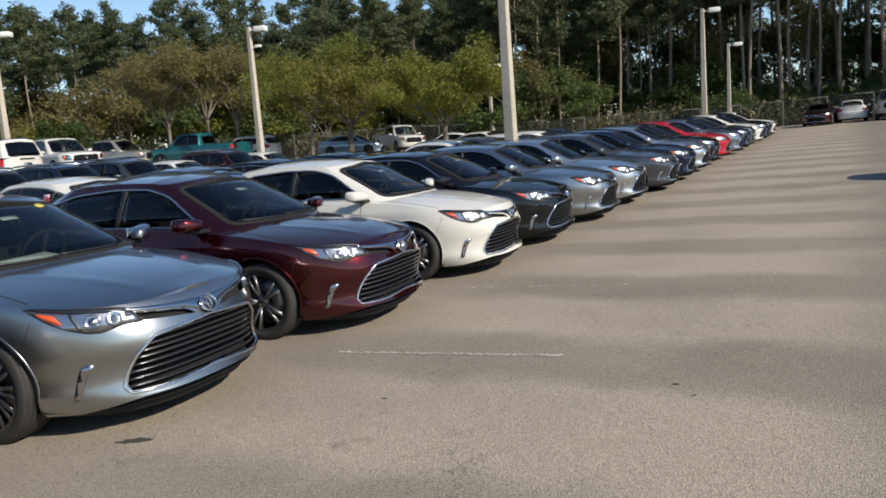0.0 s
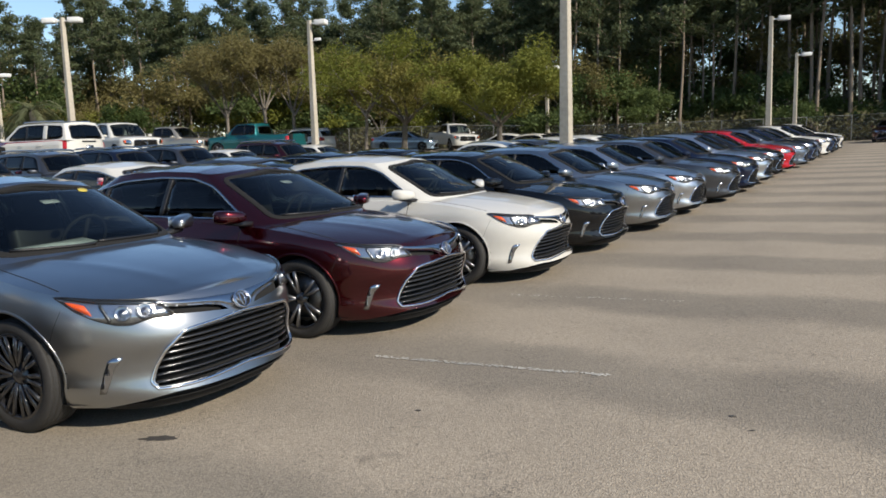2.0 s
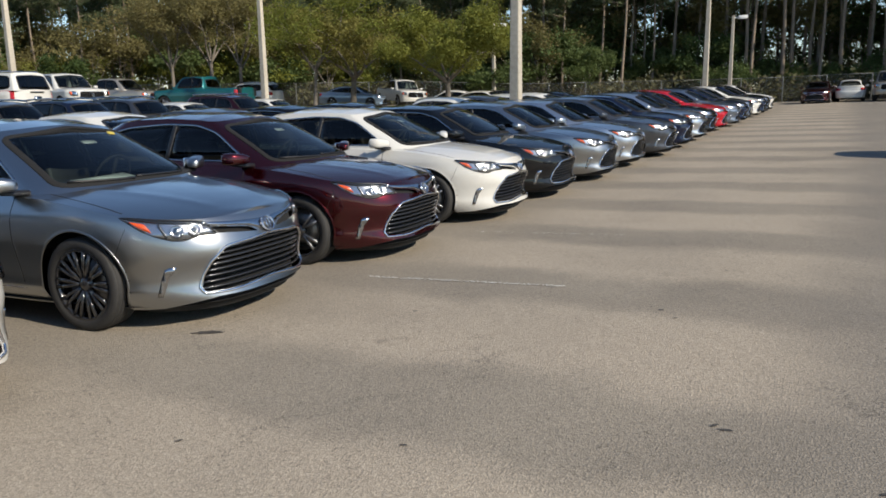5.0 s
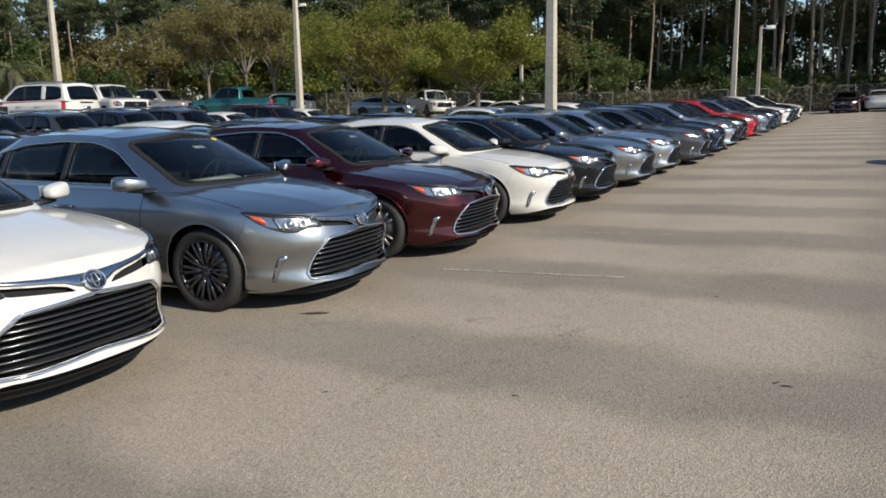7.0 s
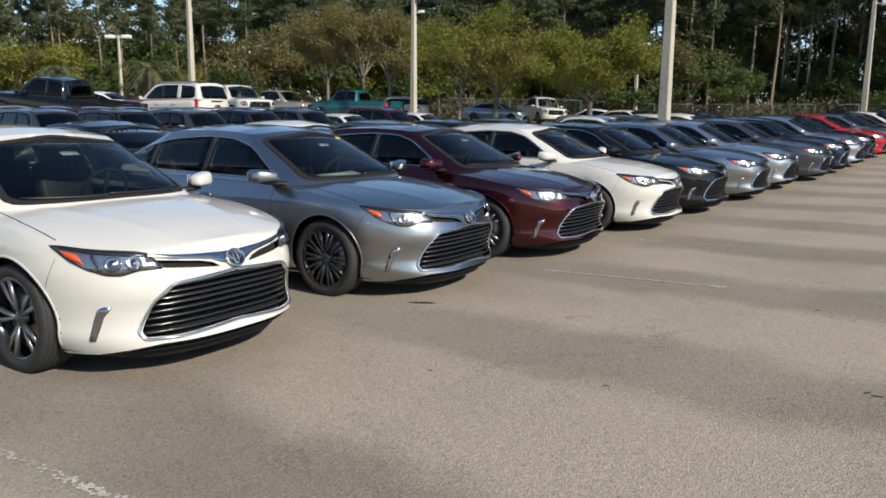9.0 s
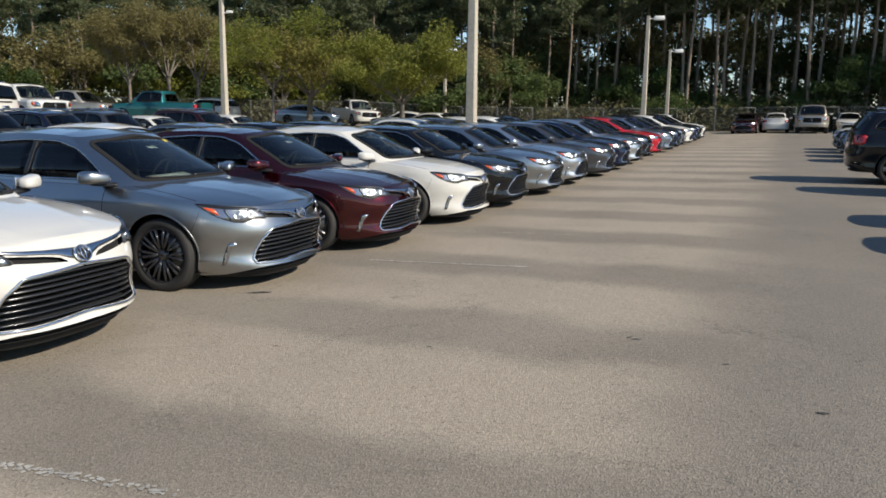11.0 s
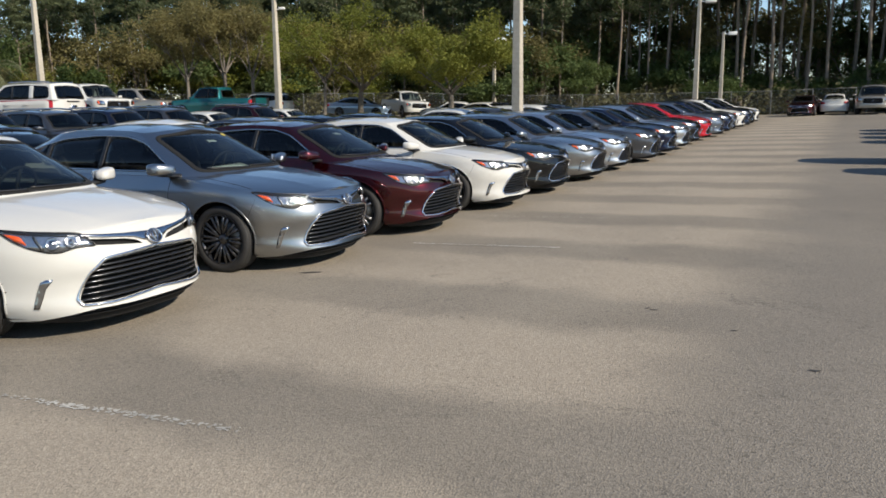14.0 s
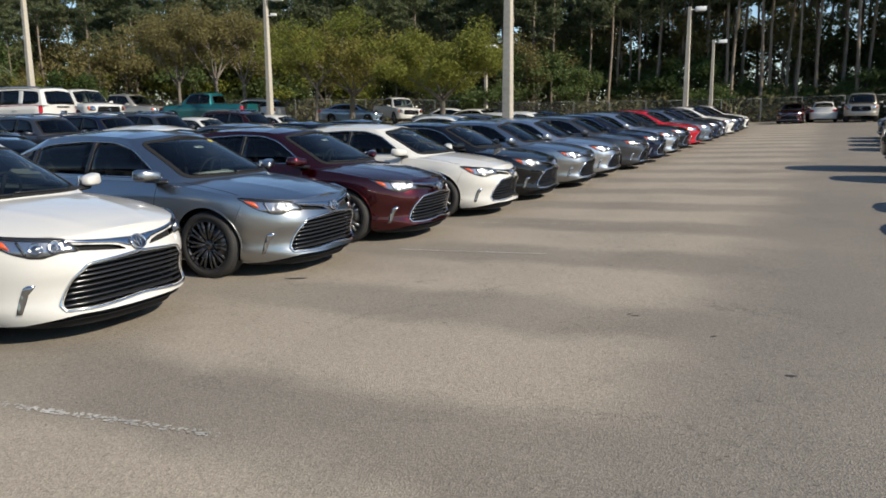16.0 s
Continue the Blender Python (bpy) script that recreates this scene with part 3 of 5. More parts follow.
def vehicle(k, colour, name, label, category, group="", detail=True):
    """Builds one vehicle; its origin lies on the ground under the nose, its nose points to +x."""
    S = Shell(k)
    car = thing(name, label, category, group)
    A, top, C, roof = S.grids()
    whole_low = grid_mesh(A)
    whole_cab = grid_mesh(C)
    side_l = caster(whole_cab, (0, -1, 0))
    front_c = caster(whole_cab, (-1, 0, 0))
    back_c = caster(whole_cab, (1, 0, 0))
    dlo = rounded(list(k["dlo"]), 0.22, 3)
    screen = rounded(list(k["screen"]), 0.12, 3)
    rear = rounded(list(k["rear"]), 0.12, 3)
    sedan, pickup = k["kind"] == "sedan", k["kind"] == "pickup"
    narrow = pickup or k.get("boxy")
    zq = k["edge"][1]
    if sedan:
        grille = rounded([(-0.43, 0.578), (0, 0.606), (0.43, 0.578), (0.525, 0.490), (0.568, 0.38), (0.594, 0.305), (0.575, 0.262), (0.40, 0.258),
                          (0, 0.284), (-0.40, 0.258), (-0.575, 0.262), (-0.594, 0.305), (-0.568, 0.38), (-0.525, 0.490)], 0.18, 4)
    elif pickup:
        grille = rounded([(-0.52, 1.0), (0.52, 1.0), (0.56, 0.74), (0.48, 0.68), (-0.48, 0.68), (-0.56, 0.74)], 0.15, 3)
    else:
        grille = rounded([(-0.5, 0.56), (0.5, 0.56), (0.62, 0.42), (0.5, 0.36), (-0.5, 0.36), (-0.62, 0.42)], 0.15, 3)
    slot = [(0.108, 0.632), (0.155, 0.664), (0.24, 0.684), (0.485, 0.714), (0.458, 0.668)]
    arch = [(x, k["tyre"]) for x in k["wheels"]]
    glen = grown(grille, -0.012)

    def cut_low(c):
        for x, z in arch:
            if c.y > k["half"] * 0.75 and math.hypot(c.x - x, c.z - z) < k["arch"]:
                return True
        if c.x > -0.75 and c.y < 0.75 and (inside(glen, c.y, c.z) or (sedan and inside(slot, c.y, c.z))):
            return True
        return False
    near = 0.0125

    def snap_low(p):
        x, y, z = p
        for ax, az in arch:
            r = math.hypot(x - ax, z - az)
            if y > k["half"] * 0.75 and abs(r - k["arch"]) < near * 1.1 and z > S.zbot.min() + 0.02:
                f = k["arch"] / r
                return S.on_side(ax + (x - ax) * f, az + (z - az) * f)[0]
        if x > -0.75 and y < 0.75:
            for pol in ((glen, slot) if sedan else (glen,)):
                d, u, v = nearest_on(pol, y, z)
                if d < near and u >= 0 and y > 0.004:
                    return S.on_front(max(u, 0.001), v)[0]
        return p
    part("body", grid_mesh(A, cut_low, True, snap_low), PAINT[colour], car)
    hx = k["cabin"][0] - 0.02
    n_h = next(i for i in range(len(top)) if top[i][0][0] < hx - 0.18)
    part("hood", grid_mesh(top[:n_h + 1]), PAINT[colour], car)
    if pickup:
        bed = lambda c: -5.55 < c.x < -3.62 and abs(c.y) < 0.80
        part("bed_rail", grid_mesh(top[n_h:], bed), PAINT[colour], car)
        b = mesh([(x, y, z) for z in (0.75, 1.18) for x in (-5.6, -3.58) for y in (-0.82, 0.82)],
                 [(0, 1, 3, 2), (0, 1, 5, 4), (2, 3, 7, 6), (0, 2, 6, 4), (1, 3, 7, 5)])
        part("cargo_bed", b, DARK, car, "black bed liner", smooth=False)
    else:
        part("deck", grid_mesh(top[n_h:], lambda c: S.base[:, 0].min() + 0.25 < c.x < hx - 0.3 and abs(c.y) < 0.62), PAINT[colour], car)
    dg, sg, rg = grown(dlo, -0.01), grown(screen, -0.01), grown(rear, -0.01)
    mid_x = (k["roof"][0] + k["roof"][1]) / 2

    def cut_cab(c):
        if inside(dg, c.x, c.z) and abs(c.y) > 0.5:
            return True
        if c.x > mid_x and inside(sg, c.y, c.z) and c.x > k["roof"][0] - 0.25:
            return True
        return c.x < k["roof"][1] + 0.25 and inside(rg, c.y, c.z)
    def snap_cab(p):
        x, y, z = p
        if y > 0.5 and k["roof"][1] - 0.6 < x < k["roof"][0] + 0.6:
            d, u, v = nearest_on(dg, x, z)
            if d < 0.016:
                return side_l(u, v)[0]
        if y > 0.004 and x > k["roof"][0] - 0.2 and k["roof"][0] + 1.2 > x:
            d, u, v = nearest_on(sg, y, z)
            if d < 0.017 and u > 0:
                return front_c(u, v)[0]
        return p
    part("cabin_frame", grid_mesh(C, cut_cab, True, snap_cab), PAINT[colour], car)
    part("roof", grid_mesh(roof), PAINT[colour], car)
    part("headliner", grid_mesh([[(x, y * 0.97, z - 0.035) for x, y, z in row] for row in roof]), LINER, car, "pale fabric headliner")
    # glazing
    part("windscreen", patch(screen, front_c, 0.004, 0.06), GLASS, car).visible_shadow = False
    part("windscreen_seal", band(screen, front_c, 0.048, 0.007), GAP, car, "black rubber seal")
    part("rear_window", patch(rear, back_c, 0.004, 0.08), PRIVACY, car).visible_shadow = False
    part("rear_window_seal", band(rear, back_c, 0.035, 0.006), DARK, car, "black rubber seal")
    xs = [max(p[0] for p in dlo) + 1, *k["posts"], min(p[0] for p in dlo) - 1]
    for hi, lo in zip(xs, xs[1:]):
        bm = bmesh.new()
        bm.faces.new([bm.verts.new((u, v, 0)) for u, v in dlo])
        for xx, no in ((hi, (1, 0, 0)), (lo, (-1, 0, 0))):
            bmesh.ops.bisect_plane(bm, geom=bm.verts[:] + bm.edges[:] + bm.faces[:], plane_co=(xx, 0, 0), plane_no=no, clear_outer=True)
        f = bm.faces[:][0]
        poly = [(v.co.x, v.co.y) for v in f.verts]
        bm.free()
        pane = patch(grown(poly, -0.004), side_l, 0.003, 0.10)
        other = mirrored(pane)
        for b in (pane, other):
            part("side_window", b, PRIVACY, car).visible_shadow = False
    for xx in k["posts"]:
        zz = [z for z in np.linspace(0.9, 1.8, 60) if inside(dlo, xx, z)]
        pts = [side_l(xx + (z - zz[0]) * 0.05, z) for z in zz[::4] + zz[-1:]]
        broad = k.get("boxy") and xx == k["posts"][-1]
        b = sweep([p for p, n in pts], [n for p, n in pts], 0.20 if broad else 0.05, 0.006)
        m2 = mirrored(b)
        for q in (b, m2):
            part("window_post", q, PAINT[colour] if broad else DARK, car)
    b = band(dlo, side_l, 0.02, 0.008, 0.0)
    m2 = mirrored(b)
    part("window_trim", b, SATIN if sedan else DARK, car, "satin chrome window surround" if sedan else "black window surround")
    part("window_trim", m2, SATIN if sedan else DARK, car)
    # wheel arches and wheels
    for x, z in arch:
        ring = []
        for i in range(33):
            a = math.pi * (-0.12 + 1.24 * i / 32)
            px, pz = x + math.cos(a) * k["arch"], z + math.sin(a) * k["arch"]
            if pz > S.zbot.min() + 0.005:
                ring.append(S.on_side(px, pz))
        lip = sweep([p for p, n in ring], [n for p, n in ring], 0.016, 0.004)
        l2 = mirrored(lip)
        lipm = DARK if k["kind"] == "suv" else PAINT[colour]
        part("arch_lip", lip, lipm, car)
        part("arch_lip", l2, lipm, car)
        for sgn in (1, -1):
            well = bmesh.new()
            rows = []
            for yy in (k["half"] - 0.10, k["half"] - 0.36):
                rows.append([well.verts.new((x + math.cos(math.pi * i / 24) * (k["arch"] + 0.012), sgn * yy, z - 0.02 + math.sin(math.pi * i / 24) * (k["arch"] + 0.012))) for i in range(25)])
            for i in range(24):
                well.faces.new((rows[0][i], rows[0][i + 1], rows[1][i + 1], rows[1][i]))
            well.faces.new(rows[1])
            part("wheel_liner", well, GAP, car)
            wheel(car, x, sgn * (k["half"] - 0.135), k["tyre"], k["tyre"], k["style"], sgn, detail)
    # underside and cabin floor
    zf = S.zbot.min() + 0.03
    L = k["length"]
    rim = [(p[0], p[1]) for p in S.P[::6]] + [tuple(S.P[-1])]
    edge = [(x * (1 - 0.16 / L) - 0.05, y * 0.93) for x, y in rim]
    edge = edge + [(x, -y) for x, y in edge[::-1] if y > 1e-4]
    part("underbody", mesh([(x, y, zf) for x, y in edge], [tuple(range(len(edge)))]), GAP, car, smooth=False)
    if sedan:
        lip = [i for i in range(len(S.P)) if S.P[i][0] > -0.62][::3]
        rows = []
        for f in (0.0, 1.0):
            side = [(S.lower(S.s[i], S.zbot[i] + 0.012) - np.array([S.N[i][0], S.N[i][1], 0]) * (0.03 + 0.09 * f)) * np.array([1, 1, 1 - f]) + np.array([0, 0, 0.125 * f]) for i in lip]
            rows.append([(q[0], -q[1], q[2]) for q in side[:0:-1]] + [tuple(q) for q in side])
        m = len(rows[0])
        part("valance", mesh(rows[0] + rows[1], [(i, i + 1, m + i + 1, m + i) for i in range(m - 1)]), GAP, car, "black air dam under the bumper")
    base_z = S.zb.min()
    fx0, fx1 = hx - 0.45, min(p[0] for p in S.base) + (0.9 if sedan else 0.12)
    cab = mesh([(fx0, -0.72, base_z - 0.42), (fx0, 0.72, base_z - 0.42), (fx1, 0.72, base_z - 0.42), (fx1, -0.72, base_z - 0.42),
                (fx0, -0.76, base_z + 0.02), (fx0, 0.76, base_z + 0.02), (fx1, 0.76, base_z + 0.02), (fx1, -0.76, base_z + 0.02)],
               [(0, 1, 2, 3), (0, 1, 5, 4), (1, 2, 6, 5), (2, 3, 7, 6), (3, 0, 4, 7)])
    part("cabin_floor", cab, CABIN, car, smooth=False)
    dash = box(fx0 - 0.06, 0, base_z - 0.055, 0.50, 1.30, 0.13, 0.05)
    part("dashboard", dash, CABIN, car)
    if sedan and detail:
        shelf = box(fx1 + 0.02, 0, base_z + 0.01, 0.5, 1.3, 0.06, 0.02)
        part("parcel_shelf", shelf, CABIN, car)
    if detail:
        for row, xx in enumerate((fx0 - 0.75, fx0 - 1.65)):
            for yy in (-0.36, 0.36):
                b = box(xx + 0.2, yy, base_z - 0.26, 0.5, 0.5, 0.16, 0.05)
                box(0, 0, 0.22, 0.13, 0.46, 0.50, 0.05, pose(xx - 0.08, yy, base_z - 0.24, 0, -14, 0), b)
                box(0, 0, 0.535, 0.09, 0.25, 0.14, 0.04, pose(xx - 0.08, yy, base_z - 0.24, 0, -14, 0), b)
                part("seat", b, SEAT, car)
        sw = lathe([(0.185 + 0.014 * math.cos(a), 0.014 * math.sin(a)) for a in np.linspace(0, 2 * math.pi, 9)], 28, 'z')
        box(0, 0, 0, 0.34, 0.03, 0.02, 0.0, None, sw)
        bmesh.ops.transform(sw, matrix=pose(fx0 - 0.33, 0.36, base_z + 0.03, 0, -65, 0), verts=sw.verts[:])
        part("steering_wheel", sw, CABIN, car)
    # front face
    fm = S.on_front
    part("grille_back", patch(grown(grille, 0.02), fm, -0.075, 0.15, 0), GAP, car, "black grille backing")
    g = band(grille, fm, 0.017, 0.010, 0.006)
    gr = part("grille", g, CHROME if sedan or pickup else DARK, car, "chrome grille surround" if sedan or pickup else "black grille surround")
    zs = [p[1] for p in grille]
    nb = 9 if sedan and detail else (6 if sedan else 4)
    for i in range(1, nb):
        z = min(zs) + (max(zs) - min(zs)) * i / nb
        ys = [y for y in np.linspace(-0.75, 0.75, 151) if inside(grille, y, z)]
        if len(ys) < 5:
            continue
        zz = lambda y: z + 0.012 * (1 - (y / ys[-1]) ** 2)
        pts = [fm(float(y), zz(y)) for y in np.linspace(ys[0], ys[-1], 25)]
        part("slat", sweep([p - n * 0.03 for p, n in pts], [n for p, n in pts], 0.015, 0.026), GUNMETAL if sedan else DARK, gr)
    if sedan:
        pocket = patch(grown(slot, 0.010), fm, -0.035, 0.10, 0)
        other = mirrored(pocket)
        for b in (pocket, other):
            part("slot_back", b, GAP, car, "black slot beside the badge")
        ys = np.linspace(-0.53, 0.53, 61)
        mid_z = lambda y: float(np.interp(abs(y), [0, 0.08, 0.16, 0.25, 0.40, 0.53], [0.674, 0.682, 0.700, 0.709, 0.724, 0.742]))
        pts = [fm(float(y), mid_z(y)) for y in ys]
        part("chrome_wing", sweep([p for p, n in pts], [n for p, n in pts], [float(np.interp(abs(y), [0, 0.08, 0.16, 0.25, 0.40, 0.53], [0.085, 0.074, 0.044, 0.033, 0.028, 0.020])) for y in ys], 0.009), SATIN, car, "chrome wing under the hood edge")
    em_z = 0.662 if sedan else (0.86 if pickup else 0.80)
    ez = em_z
    o = [(0.064 * math.cos(a), ez + 0.046 * math.sin(a)) for a in np.linspace(0, 2 * math.pi, 25)[:-1]]
    e = part("emblem", patch(o, fm, 0.024, 0.1, 0.04), DARK, car, "dark oval badge with a chrome rim")
    part("emblem_rim", band(o, fm, 0.012, 0.010, 0.023), CHROME, e)
    part("emblem_bar", band([(0.045 * math.cos(a), ez + 0.022 * math.sin(a) + 0.012) for a in np.linspace(0, 2 * math.pi, 17)[:-1]], fm, 0.007, 0.006, 0.025), CHROME, e)
    part("emblem_loop", band([(0.018 * math.cos(a), ez + 0.036 * math.sin(a)) for a in np.linspace(0, 2 * math.pi, 17)[:-1]], fm, 0.007, 0.006, 0.025), CHROME, e)
    # lamps at the corners
    if sedan:
        lamp = [(0.48, 0.664), (0.62, 0.666), (0.73, 0.640), (0.81, 0.645), (0.92, 0.678), (1.02, 0.722), (1.10, 0.772), (1.165, 0.806), (1.08, 0.804), (0.90, 0.784), (0.65, 0.763), (0.58, 0.750)]
        amber = [(0.935, 0.698), (1.02, 0.735), (1.10, 0.782), (0.985, 0.762)]
        bulbs = ((0.655, 0.705), (0.775, 0.703))
    elif pickup:
        lamp = [(0.62, 0.80), (0.66, 1.0), (1.0, 1.04), (1.02, 0.92), (0.9, 0.80)]
        amber = [(0.88, 0.84), (0.98, 0.92), (0.97, 1.0), (0.88, 0.98)]
        bulbs = ((0.75, 0.92),)
    else:
        lamp = [(0.45, 0.80), (0.6, 0.74), (0.85, 0.76), (1.2, 0.92), (0.9, 0.90), (0.55, 0.85)]
        amber = [(0.88, 0.79), (1.05, 0.86), (1.1, 0.89), (0.9, 0.86)]
        bulbs = ((0.65, 0.80), (0.77, 0.81))
    for sgn in (1, -1):
        mp = (lambda s, z: S.on_lower(s, z)) if sgn > 0 else (lambda s, z: S.on_lower(-s, z))
        lp = rounded(lamp, 0.2, 2)
        h = part("headlight", patch(lp, mp, 0.003, 0.05, 0.01), LAMPSILVER if sedan else SATIN, car, "clear headlight with an amber reflector")
        if detail:
            part("headlight_rim", band(lp, mp, 0.007, 0.008), DARK, h)
            if sedan:
                brow = [(0.56, 0.735), (0.66, 0.738), (0.90, 0.762), (1.06, 0.790), (1.14, 0.803), (1.08, 0.801), (0.90, 0.781), (0.65, 0.760), (0.58, 0.747)]
                part("lamp_brow", patch(brow, mp, 0.008, 0.04, 0.006), LAMPDARK, h, "smoked strip along the lamp's top")
                divide = [mp(float(q), float(z)) for q, z in zip(np.linspace(0.84, 0.90, 7), np.linspace(0.665, 0.755, 7))]
                part("lamp_divider", sweep([p for p, n in divide], [n for p, n in divide], 0.018, 0.012), LAMPDARK, h)
        part("reflector", patch(rounded(amber, 0.2, 2), mp, 0.010, 0.05, 0.01), AMBER, h, "amber side reflector")
        for bs, bz in (bulbs if detail else ()):
            p, n = mp(bs, bz)
            b = lathe([(0.046, 0.0), (0.044, 0.018), (0.037, 0.019), (0.026, 0.004), (0.022, 0.010), (0.013, 0.017), (0.0001, 0.019)], 20, 'z')
            bmesh.ops.transform(b, matrix=Matrix.Translation(p) @ n.to_track_quat('Z', 'Y').to_matrix().to_4x4(), verts=b.verts[:])
            part("projector", b, SATIN if sedan else LAMPDARK, h, "bright projector bowl")
        if detail:
            part("lens", patch(lp, mp, 0.022, 0.05, 0.02), LENS, h).visible_shadow = False
        if sedan:
            fog = [(0.942, 0.262), (0.902, 0.262), (0.874, 0.33), (0.850, 0.395), (0.800, 0.450), (0.795, 0.462), (0.845, 0.462), (0.878, 0.448), (0.908, 0.38)]
            part("fog_trim", patch(fog, mp, 0.008, 0.03, 0.012), SATIN, car, "upright chrome fog lamp trim")
            pts = [mp(float(s), float(z)) for s, z in zip(np.linspace(1.12, 1.235, 14), np.linspace(0.735, 0.49, 14))]
            part("bumper_seam", sweep([p for p, n in pts], [n for p, n in pts], 0.003, 0.0008), GAP, car)
        # tail lamps
        bk = (lambda y, z: S.on_back(abs(y), z)) if sgn > 0 else (lambda y, z: S.on_back(-abs(y), z))
        zt = (0.74, 0.92) if sedan else ((0.8, 1.08) if pickup else ((0.84, 1.14) if narrow else (0.86, 1.1)))
        part("tail_lamp", patch(rounded([(0.60, zt[0] + 0.03), (0.88, zt[0]), (0.9, zt[1]), (0.62, zt[1] - 0.02)] if not narrow else [(0.83, zt[0]), (0.95, zt[0]), (0.95, zt[1]), (0.83, zt[1])], 0.2, 2), bk, 0.012, 0.06, 0.02), TAIL, car, "red tail lamp")
        # door seams, handles, mirrors
        zlow = S.zbot.min() + 0.12
        top_z = base_z - 0.005
        for xx in (k["doors"] if detail else ()):
            zz = np.linspace(zlow, top_z - 0.01, 14)
            pts = [S.on_side(xx - 0.05 * math.sin((z - zlow) * 3), float(z)) for z in zz]
            b = sweep([p for p, n in pts], [n for p, n in pts], 0.008, 0.0012)
            part("door_seam", b if sgn > 0 else mirrored(b), GAP, car)
        pts = [S.on_side(float(x), zlow) for x in np.linspace(k["doors"][0] - 0.03, k["doors"][2] - 0.03, 24)]
        b = sweep([p for p, n in pts], [n for p, n in pts], 0.010, 0.002)
        part("sill_trim", b if sgn > 0 else mirrored(b), SATIN if sedan else GAP, car)
        for xx in k["doors"][1:]:
            hz = base_z - 0.125
            p, n = S.on_side(xx + 0.17, hz)
            pts = [(p + Vector((dx, 0, 0)) + n * (0.012 + 0.022 * (1 - (dx / 0.11) ** 2)), n) for dx in np.linspace(-0.11, 0.11, 9)]
            b = sweep([q for q, _ in pts], [q for _, q in pts], 0.028, 0.012)
            part("door_handle", b if sgn > 0 else mirrored(b), SATIN if sedan else PAINT[colour], car)
        mx, mz = max(p[0] for p in k["dlo"]) + 0.02, base_z + 0.085
        my = k["half"] + 0.085
        b = bmesh.new()
        bmesh.ops.create_uvsphere(b, u_segments=20, v_segments=12, radius=1)
        for v in b.verts:
            x, y, z = v.co
            x, y, z = (math.copysign(abs(q) ** 0.6, q) for q in (x, y, z))
            v.co = (mx + x * (0.10 if x > 0 else 0.035) - 0.045 * y, my + y * 0.118, mz + 0.006 * y + z * ((0.062 if z > 0 else 0.050) + 0.010 * y))
        mir = part("mirror", b if sgn > 0 else mirrored(b), PAINT[colour], car)
        if not detail:
            continue
        b = box(mx - 0.036, my, mz + 0.004, 0.012, 0.19, 0.09, 0.004)
        part("mirror_glass", b if sgn > 0 else mirrored(b), CHROME, mir)
        arm = sweep([(mx - 0.01, my - 0.03, mz - 0.056), (mx - 0.0, my - 0.13, mz - 0.068), (mx + 0.02, my - 0.26, mz - 0.072)], [(0, 0, 1)] * 3, 0.11, 0.022)
        part("mirror_foot", arm if sgn > 0 else mirrored(arm), DARK, mir)
    # hood seam and wipers
    if sedan and detail:
        for sgn in (1, -1):
            pts = [S.on_top(float(x), sgn * float(np.interp(-x, [0.66, 1.0, 1.35], [0.795, 0.775, 0.73]))) for x in np.linspace(-0.62, -1.34, 24)]
            part("hood_seam", sweep([p for p, n in pts], [n for p, n in pts], 0.008, 0.0014), GAP, car)
        for y0, y1 in ((0.45, -0.08), (-0.12, -0.6)):
            pts = [front_c(float(y), 0.988 + 0.012 * i / 9) for i, y in enumerate(np.linspace(y0, y1, 10))]
            part("wiper", sweep([p + n * 0.012 for p, n in pts], [n for p, n in pts], 0.014, 0.010), DARK, car)
        tag = [(-0.08, 1.265), (0.05, 1.265), (0.05, 1.288), (-0.08, 1.288)]
        part("windscreen_tag", patch(tag, front_c, -0.006, 0.1, 0.002), PAPER, car, "white inspection tag")
        sheet = [(-0.58, 1.012), (-0.05, 1.018), (-0.12, 1.05), (-0.30, 1.042), (-0.55, 1.03)]
        if k["style"] == "multi":
            part("window_sheet", patch(sheet, front_c, -0.012, 0.2, 0.002), PAPER, car, "paper on the dashboard")
    if k["kind"] == "suv":
        for sgn in (1, -1):
            pts = [Vector((x, sgn * 0.56, float(np.interp(-x, k["roof_z"][0::2], k["roof_z"][1::2])) + 0.015)) for x in np.linspace(k["roof"][0] - 0.25, k["roof"][1] + 0.25, 16)]
            part("roof_rail", sweep(pts, [(0, 0, 1)] * 16, 0.035, 0.035), SATIN, car)
    whole_low.free()
    whole_cab.free()
    return car


def recolour(car, old, colour, label):
    """Another paint on a copy that shares the meshes."""
    for o in (car, *car.children_recursive):
        if o.type == 'MESH':
            for sl in o.material_slots:
                if sl.material == PAINT[old]:
                    sl.link = 'OBJECT'
                    sl.material = PAINT[colour]
    car["label"] = label
    return car


